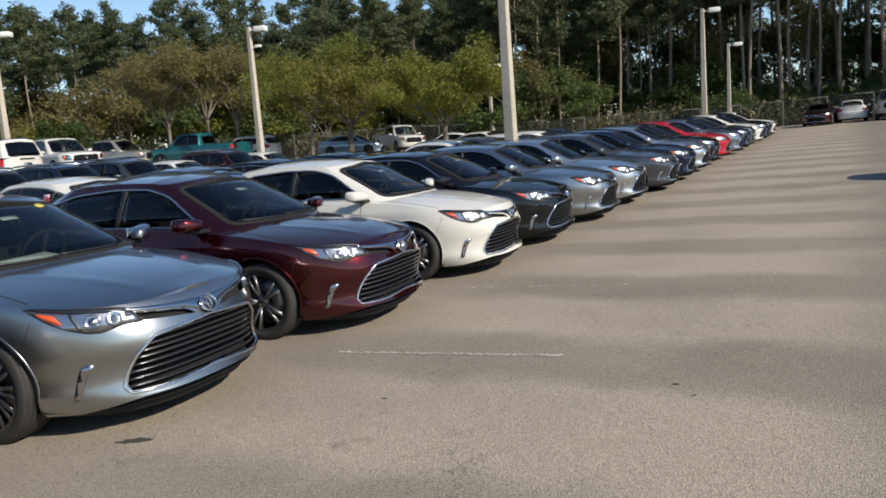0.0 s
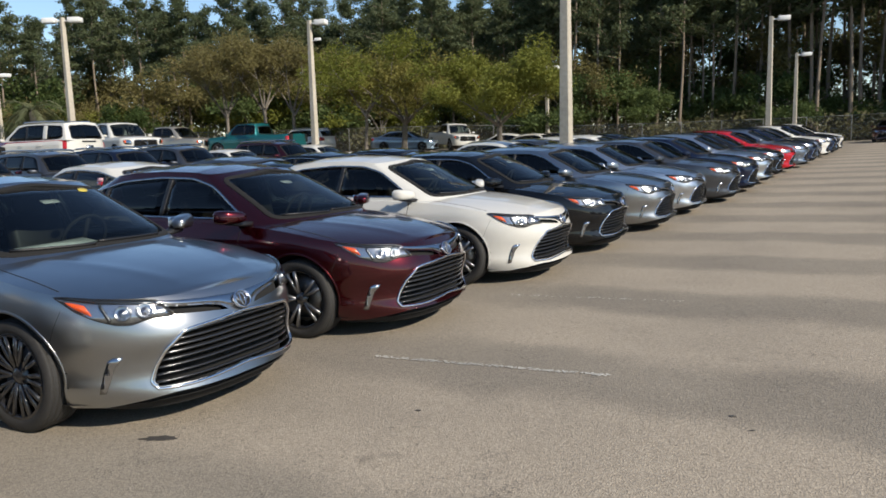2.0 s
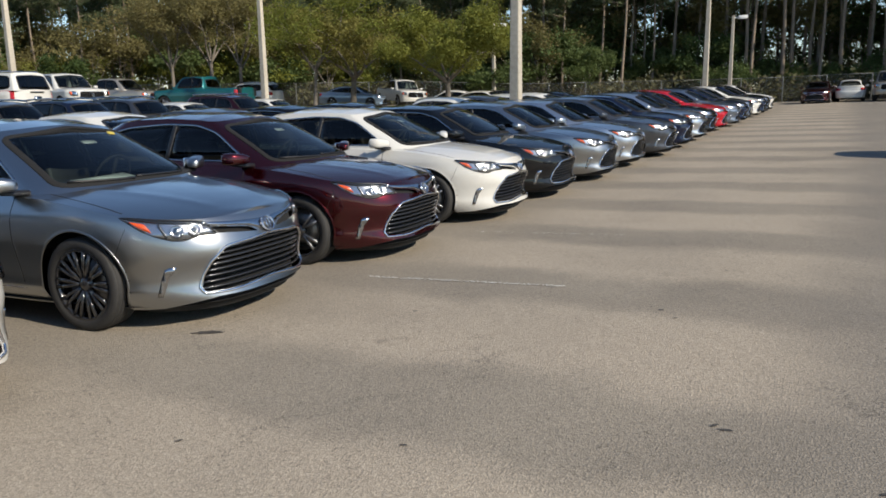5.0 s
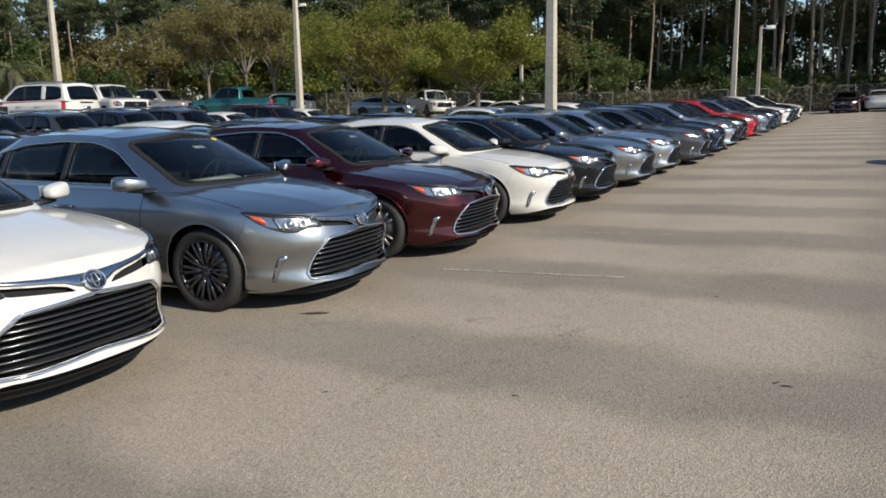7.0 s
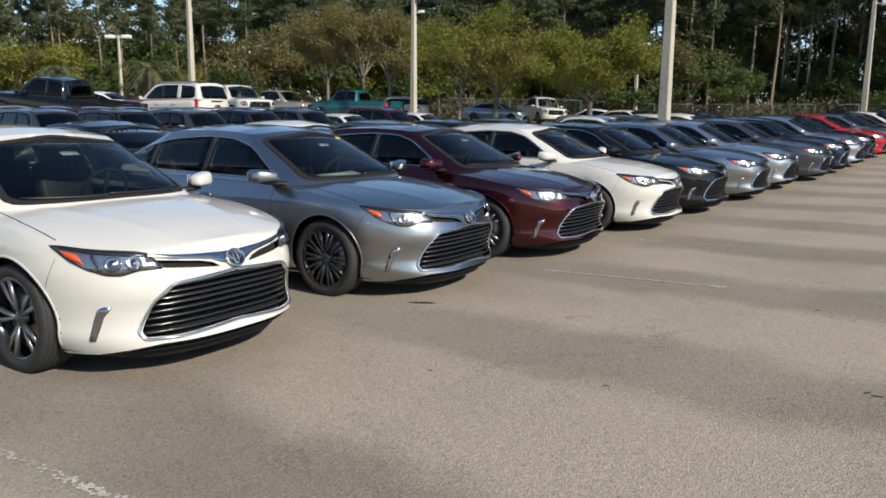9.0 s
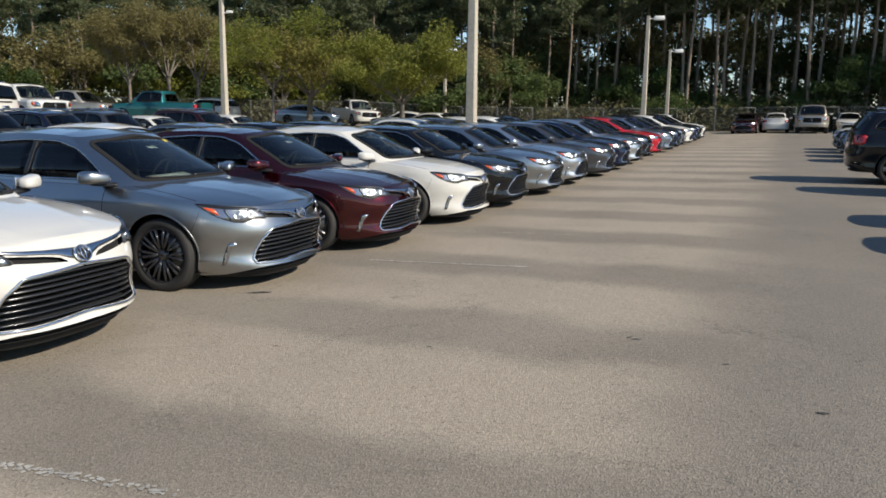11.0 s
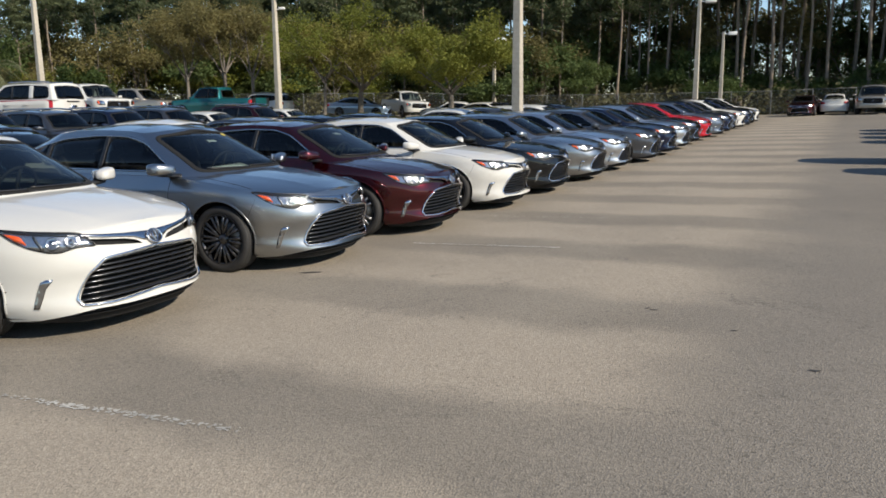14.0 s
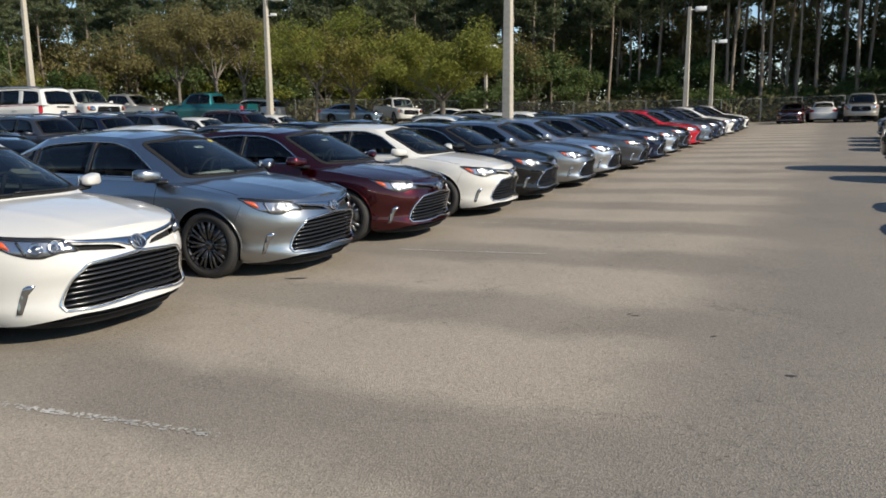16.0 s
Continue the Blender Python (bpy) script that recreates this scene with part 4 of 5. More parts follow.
# ---- ground ----
def asphalt_material():
    """Sun-bleached asphalt with exposed aggregate, lighter tan bands before each stall, cracks and oil."""
    m = bpy.data.materials.new("asphalt")
    m.use_nodes = True
    nt = m.node_tree
    N, lk = nt.nodes, nt.links.new
    b = N["Principled BSDF"]
    b.inputs["Roughness"].default_value = 0.88
    b.inputs["Specular IOR Level"].default_value = 0.3
    geo = N.new("ShaderNodeNewGeometry")
    sep = N.new("ShaderNodeSeparateXYZ")
    lk(geo.outputs["Position"], sep.inputs[0])

    def noise_node(scale, detail=5, rough=0.55):
        n = N.new("ShaderNodeTexNoise")
        n.inputs["Scale"].default_value, n.inputs["Detail"].default_value, n.inputs["Roughness"].default_value = scale, detail, rough
        lk(geo.outputs["Position"], n.inputs["Vector"])
        return n

    def mth(op, a, c=None, d=None):
        n = N.new("ShaderNodeMath")
        n.operation = op
        for i, v in enumerate((a, c, d)):
            if v is None:
                continue
            if isinstance(v, (int, float)):
                n.inputs[i].default_value = v
            else:
                lk(v, n.inputs[i])
        return n.outputs[0]

    def rng(v, a, c, lo, hi, smooth=True):
        n = N.new("ShaderNodeMapRange")
        n.interpolation_type = 'SMOOTHSTEP' if smooth else 'LINEAR'
        lk(v, n.inputs["Value"])
        for nm, q in zip(("From Min", "From Max", "To Min", "To Max"), (a, c, lo, hi)):
            n.inputs[nm].default_value = q
        return n.outputs[0]

    def mix(f, a, c):
        n = N.new("ShaderNodeMix")
        n.data_type = 'RGBA'
        if isinstance(f, float):
            n.inputs["Factor"].default_value = f
        else:
            lk(f, n.inputs["Factor"])
        for s, v in (("A", a), ("B", c)):
            k = [i for i in n.inputs if i.name == s and i.type == 'RGBA'][0]
            if isinstance(v, tuple):
                k.default_value = (*v, 1)
            else:
                lk(v, k)
        return [o for o in n.outputs if o.type == 'RGBA'][0]
    wide = noise_node(0.5, 5).outputs["Fac"]
    wob = noise_node(0.9, 4).outputs["Fac"]
    fine = noise_node(55, 4, 0.7).outputs["Fac"]
    # lighter tan bands across the asphalt, one a stall
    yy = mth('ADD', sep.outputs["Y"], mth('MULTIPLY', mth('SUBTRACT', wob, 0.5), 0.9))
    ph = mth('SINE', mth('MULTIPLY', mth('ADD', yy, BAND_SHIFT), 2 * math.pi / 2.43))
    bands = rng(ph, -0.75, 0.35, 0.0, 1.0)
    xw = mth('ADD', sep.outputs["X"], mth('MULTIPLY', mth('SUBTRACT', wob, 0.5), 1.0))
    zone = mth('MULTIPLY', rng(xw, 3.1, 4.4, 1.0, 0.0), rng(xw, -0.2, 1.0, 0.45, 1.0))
    tan_bands = mth('MULTIPLY', mth('MULTIPLY', bands, zone), rng(wide, 0.25, 0.6, 0.55, 1.0))
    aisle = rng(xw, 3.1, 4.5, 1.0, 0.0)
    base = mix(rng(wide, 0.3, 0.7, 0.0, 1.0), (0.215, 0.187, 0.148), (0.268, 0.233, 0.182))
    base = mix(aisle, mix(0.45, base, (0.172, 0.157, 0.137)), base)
    col = mix(tan_bands, base, (0.362, 0.308, 0.236))
    # aggregate
    vor = N.new("ShaderNodeTexVoronoi")
    vor.inputs["Scale"].default_value = 110
    lk(geo.outputs["Position"], vor.inputs["Vector"])
    vs = N.new("ShaderNodeSeparateColor")
    lk(vor.outputs["Color"], vs.inputs[0])
    grain = rng(vs.outputs[0], 0.0, 1.0, 0.86, 1.14, False)
    grain = mth('MULTIPLY', grain, rng(fine, 0.3, 0.7, 0.82, 1.16))
    pits = mth('MULTIPLY', rng(noise_node(38, 3, 0.6).outputs["Fac"], 0.60, 0.70, 0.0, 0.45), rng(noise_node(1.3, 3).outputs["Fac"], 0.35, 0.65, 0.25, 1.0))
    grain = mth('MULTIPLY', grain, mth('SUBTRACT', 1.0, pits))
    sc = N.new("ShaderNodeVectorMath")
    sc.operation = 'SCALE'
    lk(col, sc.inputs[0])
    lk(grain, sc.inputs["Scale"])
    # cracks
    cr = N.new("ShaderNodeTexVoronoi")
    cr.feature = 'DISTANCE_TO_EDGE'
    cr.inputs["Scale"].default_value = 0.28
    wv = N.new("ShaderNodeVectorMath")
    wv.operation = 'MULTIPLY_ADD'
    warp = noise_node(1.6, 6, 0.7)
    lk(warp.outputs["Color"], wv.inputs[0])
    wv.inputs[1].default_value = (1.3, 1.3, 0)
    lk(geo.outputs["Position"], wv.inputs[2])
    lk(wv.outputs[0], cr.inputs["Vector"])
    crack = mth('MULTIPLY', rng(cr.outputs["Distance"], 0.0, 0.0022, 1.0, 0.0), rng(noise_node(0.35, 2).outputs["Fac"], 0.5, 0.62, 0.0, 0.55))
    col2 = mix(crack, sc.outputs[0], (0.05, 0.046, 0.042))
    fine_cr = N.new("ShaderNodeTexVoronoi")
    fine_cr.feature = 'DISTANCE_TO_EDGE'
    fine_cr.inputs["Scale"].default_value = 1.7
    lk(wv.outputs[0], fine_cr.inputs["Vector"])
    web = mth('MULTIPLY', rng(fine_cr.outputs["Distance"], 0.0, 0.014, 1.0, 0.0), rng(noise_node(0.8, 3).outputs["Fac"], 0.50, 0.66, 0.0, 0.42))
    col2 = mix(web, col2, (0.06, 0.055, 0.05))
    # small oil and rubber spots
    sp = noise_node(1.1, 3).outputs["Fac"]
    col3 = mix(rng(sp, 0.70, 0.78, 0.0, 0.55), col2, (0.06, 0.055, 0.05))
    lk(col3, b.inputs["Base Color"])
    bp = N.new("ShaderNodeBump")
    bp.inputs["Strength"].default_value, bp.inputs["Distance"].default_value = 0.55, 0.006
    lk(mth('ADD', vor.outputs["Distance"], fine), bp.inputs["Height"])
    lk(bp.outputs[0], b.inputs["Normal"])
    return m


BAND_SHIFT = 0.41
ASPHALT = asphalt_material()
SOIL = material("leaf_litter", (0.13, 0.11, 0.065), 0.95, noise_scale=1.5, amount=0.5, bump=0.3)


def build_ground():
    radii = [0.0] + [1.5 * 1.12 ** i for i in range(0, 56)]
    n = 96
    verts, faces, idx = [(3, 5, ground_height(3, 5))], [], []
    for r in radii[1:]:
        for i in range(n):
            a = 2 * math.pi * i / n
            x, y = 3 + r * math.cos(a), 5 + r * math.sin(a)
            verts.append((x, y, ground_height(x, y)))
    for i in range(n):
        faces.append((0, 1 + i, 1 + (i + 1) % n))
    for k in range(len(radii) - 2):
        for i in range(n):
            a, b = 1 + k * n, 1 + (k + 1) * n
            faces.append((a + i, b + i, b + (i + 1) % n, a + (i + 1) % n))
    me = bpy.data.meshes.new("ground")
    me.from_pydata(verts, [], faces)
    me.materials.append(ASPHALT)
    me.materials.append(SOIL)
    for p in me.polygons:
        c = p.center
        p.material_index = 1 if (math.hypot(c.x - 4, c.y + 5) > 64.5 and c.y > -20) else 0
        p.use_smooth = True
    tagged(new("ground", me), "sun-bleached asphalt car park with lighter tan bands", "ground", kind="structure")


build_ground()
LINE = material("worn_line_paint", (0.46, 0.44, 0.39), 0.8, noise_scale=18, amount=0.45)


# ---- the parked cars ----
def spot(nose_x, y, heading, length):
    """Pose for a vehicle whose nose is at nose_x, y."""
    c = Vector((nose_x, y, 0)) - Vector((math.cos(radians(heading)), math.sin(radians(heading)), 0)) * (length / 2)
    return on_ground(c.x, c.y, heading) @ Matrix.Translation((length / 2, 0, 0))


PITCH = 2.43
COLOUR_WORDS = {"silver": "silver-grey", "bright_silver": "bright silver", "maroon": "dark maroon", "white": "pearl white", "black": "black", "navy": "dark navy",
                "graphite": "graphite grey", "slate": "blue-grey", "red": "bright red", "teal": "teal green", "beige": "beige", "paleblue": "pale blue"}


def sedan_label(c):
    return COLOUR_WORDS[c] + " sedan with a wide black grille"


sedan = vehicle(SEDAN, "white", "sedan", sedan_label("white"), "car", "sedans in the front row")
sedan_multi = vehicle(dict(SEDAN, style="multi"), "silver", "sedan", sedan_label("silver") + " and black wheels", "car", "sedans in the front row")
sedan_far = vehicle(SEDAN, "white", "sedan", "pearl white sedan at the far end of the row", "car", "sedans in the front row", detail=False)
sedan.matrix_world = spot(0.11, -2.42, 4.5, 4.95)
sedan_multi.matrix_world = spot(0.07, 0.13, 4.5, 4.95)
sedan_far.matrix_world = spot(0.05, PITCH * 17, 4, 4.95)
row = ["maroon", "white", "black", "silver", "bright_silver", "graphite", "navy", "bright_silver", "black", "red", "slate", "navy", "graphite", "white", "navy", "black"]
rng_row = random.Random(4)
for i, c in enumerate(row, 1):
    y = PITCH * i + (0.0 if i > 2 else (0.05, 0.16)[i - 1])
    s = copy_thing(sedan if i < 9 else sedan_far, spot(0.08 + (rng_row.uniform(-0.12, 0.08) if i > 2 else 0.0), y, 4.5 + (rng_row.uniform(-1, 1) if i > 2 else 0), 4.95))
    recolour(s, "white", c, sedan_label(c))


def parked(proto, old, nose_x, y, heading, length, c, words, group):
    s = copy_thing(proto, spot(nose_x, y, heading, length))
    recolour(s, old, c, COLOUR_WORDS[c] + words)
    s["group"] = group
    return s


# tail to tail behind the front row
for k, c in ((0.45, "black"), (2.0, "white"), (3.1, "graphite"), (4.1, "black"), (5.1, "black"), (7.4, "white"), (8.4, "graphite"), (9.4, "white"), (10.4, "white"), (11.4, "black")):
    backed = parked(sedan_far, "white", -10.6, PITCH * k, 180, 4.95, c, " sedan tail to tail with the front row", "sedans in the back row")
    if k == 2.0:
        flank_mesh = grid_mesh(Shell(SEDAN).grids()[2])
        flank = caster(flank_mesh, (0, -1, 0))
        part("window_tag", patch([(-3.40, 1.12), (-3.26, 1.12), (-3.24, 1.175), (-3.38, 1.175)], flank, 0.012, 0.05, 0.003), TAIL, backed, "red lower half of a paper tag")
        part("window_tag", patch([(-3.38, 1.177), (-3.24, 1.177), (-3.22, 1.23), (-3.36, 1.23)], flank, 0.012, 0.05, 0.003), PINK, backed, "pale pink upper half of a paper tag")
        flank_mesh.free()

suv = vehicle(SUV, "graphite", "crossover", "graphite grey crossover with roof rails across the aisle", "car", "crossovers across the aisle", detail=False)
suv.matrix_world = spot(-16.3, 5.3, 0, 4.62)
for j, c in enumerate(("maroon", "graphite", "navy", "graphite", "white", "maroon", "white"), 1):
    if c == "white":
        parked(sedan_far, "white", -16.3, 5.3 + PITCH * j, 0, 4.95, c, " sedan across the far aisle", "crossovers across the aisle")
    else:
        parked(suv, "graphite", -16.3, 5.3 + PITCH * j, 0, 4.62, c, " crossover with roof rails across the aisle", "crossovers across the aisle")
# the row on the other side of the camera's aisle
BESIDE = "cars beside the aisle"
parked(suv, "graphite", 10.15, 14.3, 0, 4.62, "black", " crossover with its tail to the aisle", BESIDE)
parked(suv, "graphite", 11.15, 11.6, 0, 4.62, "graphite", " crossover with its tail to the aisle", BESIDE)
for y, c in ((6.7, "slate"), (4.2, "black")):
    parked(sedan_far, "white", 11.6, y, 0, 4.95, c, " sedan with its tail to the aisle", BESIDE)
for y, c in ((21.7, "white"), (24.3, "slate"), (26.9, "black"), (29.3, "white")):
    parked(sedan_far, "white", 6.0, y, 180, 4.95, c, " sedan with its nose to the aisle", BESIDE)

boxy = vehicle(BOXY, "white", "four_wheel_drive", "white boxy four-wheel-drive with dark windows and roof rails", "car", "vehicles at the lot's edges", detail=False)
boxy.matrix_world = pose(-28.7, 13.9, ground_height(-26.2, 14.2) - 0.02, 0, 0, 190) @ Matrix.Scale(1.10, 4)
tail = Shell(BOXY)
part("number_plate", patch([(-0.16, 0.80), (0.16, 0.80), (0.16, 0.95), (-0.16, 0.95)], tail.on_back, 0.012, 0.2, 0.01), SATIN, boxy, "grey rear number plate")
part("tailgate_handle", patch([(-0.30, 1.06), (0.30, 1.06), (0.30, 1.11), (-0.30, 1.11)], tail.on_back, 0.02, 0.2, 0.02), DARK, boxy, "dark tailgate handle strip")
EDGE = "vehicles at the lot's edges"
pickup = vehicle(PICKUP, "white", "pickup_truck", "white pickup truck with a chrome grille and open bed", "truck", EDGE, detail=False)
pickup.matrix_world = spot(-27.7, 20.4, -10, 5.7) @ Matrix.Scale(1.09, 4)
for x, y, h, c, w in ((-29.1, 8.4, 203, "black", " pickup truck with its tail turned to the aisle"), (-33.2, 29.3, 190, "teal", " pickup truck with an open bed"),
                      (-32.78, 28.78, 10, "beige", " pickup truck near the wood"), (-24.4, 45.0, -38, "white", " pickup truck by the fence"), (5.9, 53.0, -92, "beige", " pickup truck at the end of the aisle")):
    parked(pickup, "white", x, y, h, 5.7, c, w, EDGE)
parked(suv, "graphite", -33.5, 34.8, 185, 4.62, "white", " four-wheel-drive by the trees", EDGE)
for x, y, h, c, w in ((-25.73, 43.08, 18, "paleblue", " sedan by the trees"), (-23.54, 43.46, 200, "white", " sedan by the trees"), (-19.54, 42.50, 180, "black", " sedan by the trees"),
                      (1.5, 52.5, -95, "maroon", " sedan at the end of the aisle"), (3.6, 59.0, 90, "white", " sedan with its tail to the aisle"), (8.5, 56.0, -90, "white", " sedan at the end of the aisle"),
                      (-34.12, 12.87, 200, "white", " sedan near the wood"), (-36.31, 26.59, 15, "slate", " sedan near the wood"), (-14.6, 43.6, 0, "white", " sedan in the back lot"), (-14.6, 41.1, 0, "white", " sedan in the back lot")):
    parked(sedan_far, "white", x, y, h, 4.95, c, w, EDGE)


# ---- lamp posts ----
CONCRETE = material("pole_concrete", (0.42, 0.38, 0.31), 0.85, noise_scale=9, amount=0.22, bump=0.15)
LAMPWHITE = material("lamp_paint", (0.72, 0.72, 0.70), 0.5, noise_scale=8, amount=0.1)
GREYGLASS = material("lamp_lens", (0.55, 0.57, 0.56), 0.2, coat=0.5)


def lamp_post(x, y, height, heads, width=0.34, cam_at=0.0):
    post = thing("street_lamp", "square tapered concrete lamp post with white box heads", "street lamp", "lamp posts")
    post.matrix_world = Matrix.Translation((x, y, ground_height(x, y) - 0.05))
    w0, w1 = width / 2, width * 0.30
    b = bmesh.new()
    rings = []
    for z, w in ((0, w0), (height * 0.5, (w0 + w1) / 2), (height, w1)):
        c = w * 0.18
        rings.append([b.verts.new(p) for p in ((w, -w + c, z), (w, w - c, z), (w - c, w, z), (-w + c, w, z), (-w, w - c, z), (-w, -w + c, z), (-w + c, -w, z), (w - c, -w, z))])
    for p, q in zip(rings, rings[1:]):
        for i in range(8):
            b.faces.new((p[i], p[(i + 1) % 8], q[(i + 1) % 8], q[i]))
    b.faces.new(rings[-1])
    part("pole", b, CONCRETE, post, smooth=False)
    part("base_collar", box(0, 0, 0.12, width * 1.5, width * 1.5, 0.24, 0.02), CONCRETE, post)
    for ang in heads:
        m = Matrix.Rotation(radians(ang), 4, 'Z')
        part("arm", box(0.22, 0, height - 0.16, 0.42, 0.07, 0.07, 0.01, m), LAMPWHITE, post)
        h = part("lamp_head", box(0.66, 0, height - 0.13, 0.62, 0.44, 0.24, 0.025, m), LAMPWHITE, post, "white box lamp head")
        part("lens", box(0.66, 0, height - 0.262, 0.5, 0.34, 0.03, 0.008, m), GREYGLASS, h)
    if cam_at:
        m = Matrix.Rotation(radians(20), 4, 'Z')
        part("camera_bracket", box(0.22, 0, cam_at, 0.3, 0.05, 0.05, 0.01, m), LAMPWHITE, post)
        part("security_camera", box(0.42, 0, cam_at + 0.06, 0.34, 0.13, 0.13, 0.02, m), LAMPWHITE, post, "white security camera")
    return post


for px, py, ph, heads, wd, sec in ((-5.08, 17.26, 8.20, (200, 20), 0.33, 0), (-23.80, 27.89, 7.43, (15,), 0.33, 6.4), (-4.10, 44.31, 7.53, (15,), 0.33, 0), (-33.85, 20.61, 7.43, (30, 210), 0.33, 0),
                                   (-50.99, 26.21, 6.19, (30, 210), 0.24, 0), (-22.05, 53.65, 6.58, (15,), 0.3, 0), (-4.49, 57.70, 6.48, (15,), 0.3, 0)):
    lamp_post(px, py, ph, heads, wd, sec)



# ---- trees ----
BARK = material("pine_bark", (0.20, 0.16, 0.12), 0.95, noise_scale=14, amount=0.4, bump=0.4)
PALEBARK = material("oak_bark", (0.16, 0.14, 0.115), 0.95, noise_scale=14, amount=0.35, bump=0.4)


def leaf_material(name, a, c):
    """Leaves that vary from clump to clump and let some light through."""
    m = bpy.data.materials.new(name)
    m.use_nodes = True
    nt = m.node_tree
    b = nt.nodes["Principled BSDF"]
    b.inputs["Roughness"].default_value = 0.6
    b.inputs["Specular IOR Level"].default_value = 0.25
    g = nt.nodes.new("ShaderNodeNewGeometry")
    o = nt.nodes.new("ShaderNodeObjectInfo")
    add = nt.nodes.new("ShaderNodeMath")
    add.operation = 'ADD'
    half = nt.nodes.new("ShaderNodeMath")
    half.operation = 'MULTIPLY'
    half.inputs[1].default_value = 0.5
    soft = nt.nodes.new("ShaderNodeMath")
    soft.operation = 'MULTIPLY'
    soft.inputs[1].default_value = 0.7
    wide = nt.nodes.new("ShaderNodeMath")
    wide.operation = 'MULTIPLY'
    wide.inputs[1].default_value = 1.3
    nt.links.new(g.outputs["Random Per Island"], soft.inputs[0])
    nt.links.new(o.outputs["Random"], wide.inputs[0])
    nt.links.new(soft.outputs[0], add.inputs[0])
    nt.links.new(wide.outputs[0], add.inputs[1])
    nt.links.new(add.outputs[0], half.inputs[0])
    mx = nt.nodes.new("ShaderNodeMix")
    mx.data_type = 'RGBA'
    ins = [i for i in mx.inputs if i.type == 'RGBA']
    ins[0].default_value, ins[1].default_value = (*a, 1), (*c, 1)
    nt.links.new(half.outputs[0], mx.inputs["Factor"])
    col = [q for q in mx.outputs if q.type == 'RGBA'][0]
    nt.links.new(col, b.inputs["Base Color"])
    tr = nt.nodes.new("ShaderNodeBsdfTranslucent")
    nt.links.new(col, tr.inputs[0])
    ms = nt.nodes.new("ShaderNodeMixShader")
    ms.inputs[0].default_value = 0.42
    nt.links.new(b.outputs[0], ms.inputs[1])
    nt.links.new(tr.outputs[0], ms.inputs[2])
    nt.links.new(ms.outputs[0], nt.nodes["Material Output"].inputs[0])
    return m


PINE = leaf_material("pine_needles", (0.070, 0.095, 0.046), (0.135, 0.155, 0.075))
OAKLEAF = leaf_material("spring_oak_leaves", (0.145, 0.165, 0.026), (0.225, 0.23, 0.048))
BROWNLEAF = leaf_material("budding_leaves", (0.15, 0.135, 0.05), (0.22, 0.19, 0.075))
GREENLEAF = leaf_material("broad_green_leaves", (0.055, 0.095, 0.028), (0.13, 0.165, 0.055))
OLIVELEAF = leaf_material("olive_oak_leaves", (0.165, 0.158, 0.036), (0.235, 0.212, 0.058))
BRUSH = leaf_material("scrub_leaves", (0.085, 0.090, 0.042), (0.155, 0.145, 0.070))


def limbs(bm, rnd, p0, d, length, r0, levels, tips, spread=0.7, droop=0.0):
    """A tapered limb that splits into smaller ones; gathers the tips."""
    p, v = Vector(p0), Vector(d).normalized()
    rings = []
    n = 5 if r0 > 0.05 else 4
    steps = 4
    for k in range(steps + 1):
        r = r0 * (1 - 0.55 * k / steps)
        ax = v.orthogonal().normalized()
        ay = v.cross(ax)
        rings.append([bm.verts.new(p + (ax * math.cos(2 * math.pi * i / n) + ay * math.sin(2 * math.pi * i / n)) * r) for i in range(n)])
        if k < steps:
            v = (v + Vector((rnd.gauss(0, 0.10), rnd.gauss(0, 0.10), rnd.gauss(0, 0.06) - droop))).normalized()
            p = p + v * (length / steps)
            if levels == 0 or k >= 2:
                tips.append(p.copy())
    for a, b in zip(rings, rings[1:]):
        for i in range(n):
            bm.faces.new((a[i], a[(i + 1) % n], b[(i + 1) % n], b[i]))
    if levels:
        for _ in range(rnd.choice((2, 3, 3))):
            w = (v + Vector((rnd.gauss(0, spread), rnd.gauss(0, spread), rnd.gauss(0.1, spread * 0.5)))).normalized()
            limbs(bm, rnd, p, w, length * rnd.uniform(0.55, 0.8), r0 * 0.45, levels - 1, tips, spread, droop)


def leaves(rnd, centres, radius, per, size, flat=0.6):
    """Many small bent leaf sprays round the given places."""
    verts, faces = [], []
    for c in centres:
        rr = radius * rnd.uniform(0.6, 1.25)
        for _ in range(per):
            while True:
                o = Vector((rnd.uniform(-1, 1), rnd.uniform(-1, 1), rnd.uniform(-1, 1)))
                if o.length < 1:
                    break
            q = c + Vector((o.x * rr, o.y * rr, o.z * rr * flat))
            a = Vector((rnd.gauss(0, 1), rnd.gauss(0, 1), rnd.gauss(0, 0.7))).normalized()
            b = a.orthogonal().normalized()
            b = (b * math.cos(rnd.uniform(0, 6)) + a.cross(b) * math.sin(rnd.uniform(0, 6))).normalized()
            s = size * rnd.uniform(0.6, 1.4)
            i = len(verts)
            verts += [q - a * s * 0.5, q + b * s * 0.22, q + a * s * 0.5, q - b * s * 0.22 + a.cross(b) * s * 0.15]
            faces.append((i, i + 1, i + 2, i + 3))
    me = bpy.data.meshes.new("crown")
    me.from_pydata(verts, [], faces)
    return me


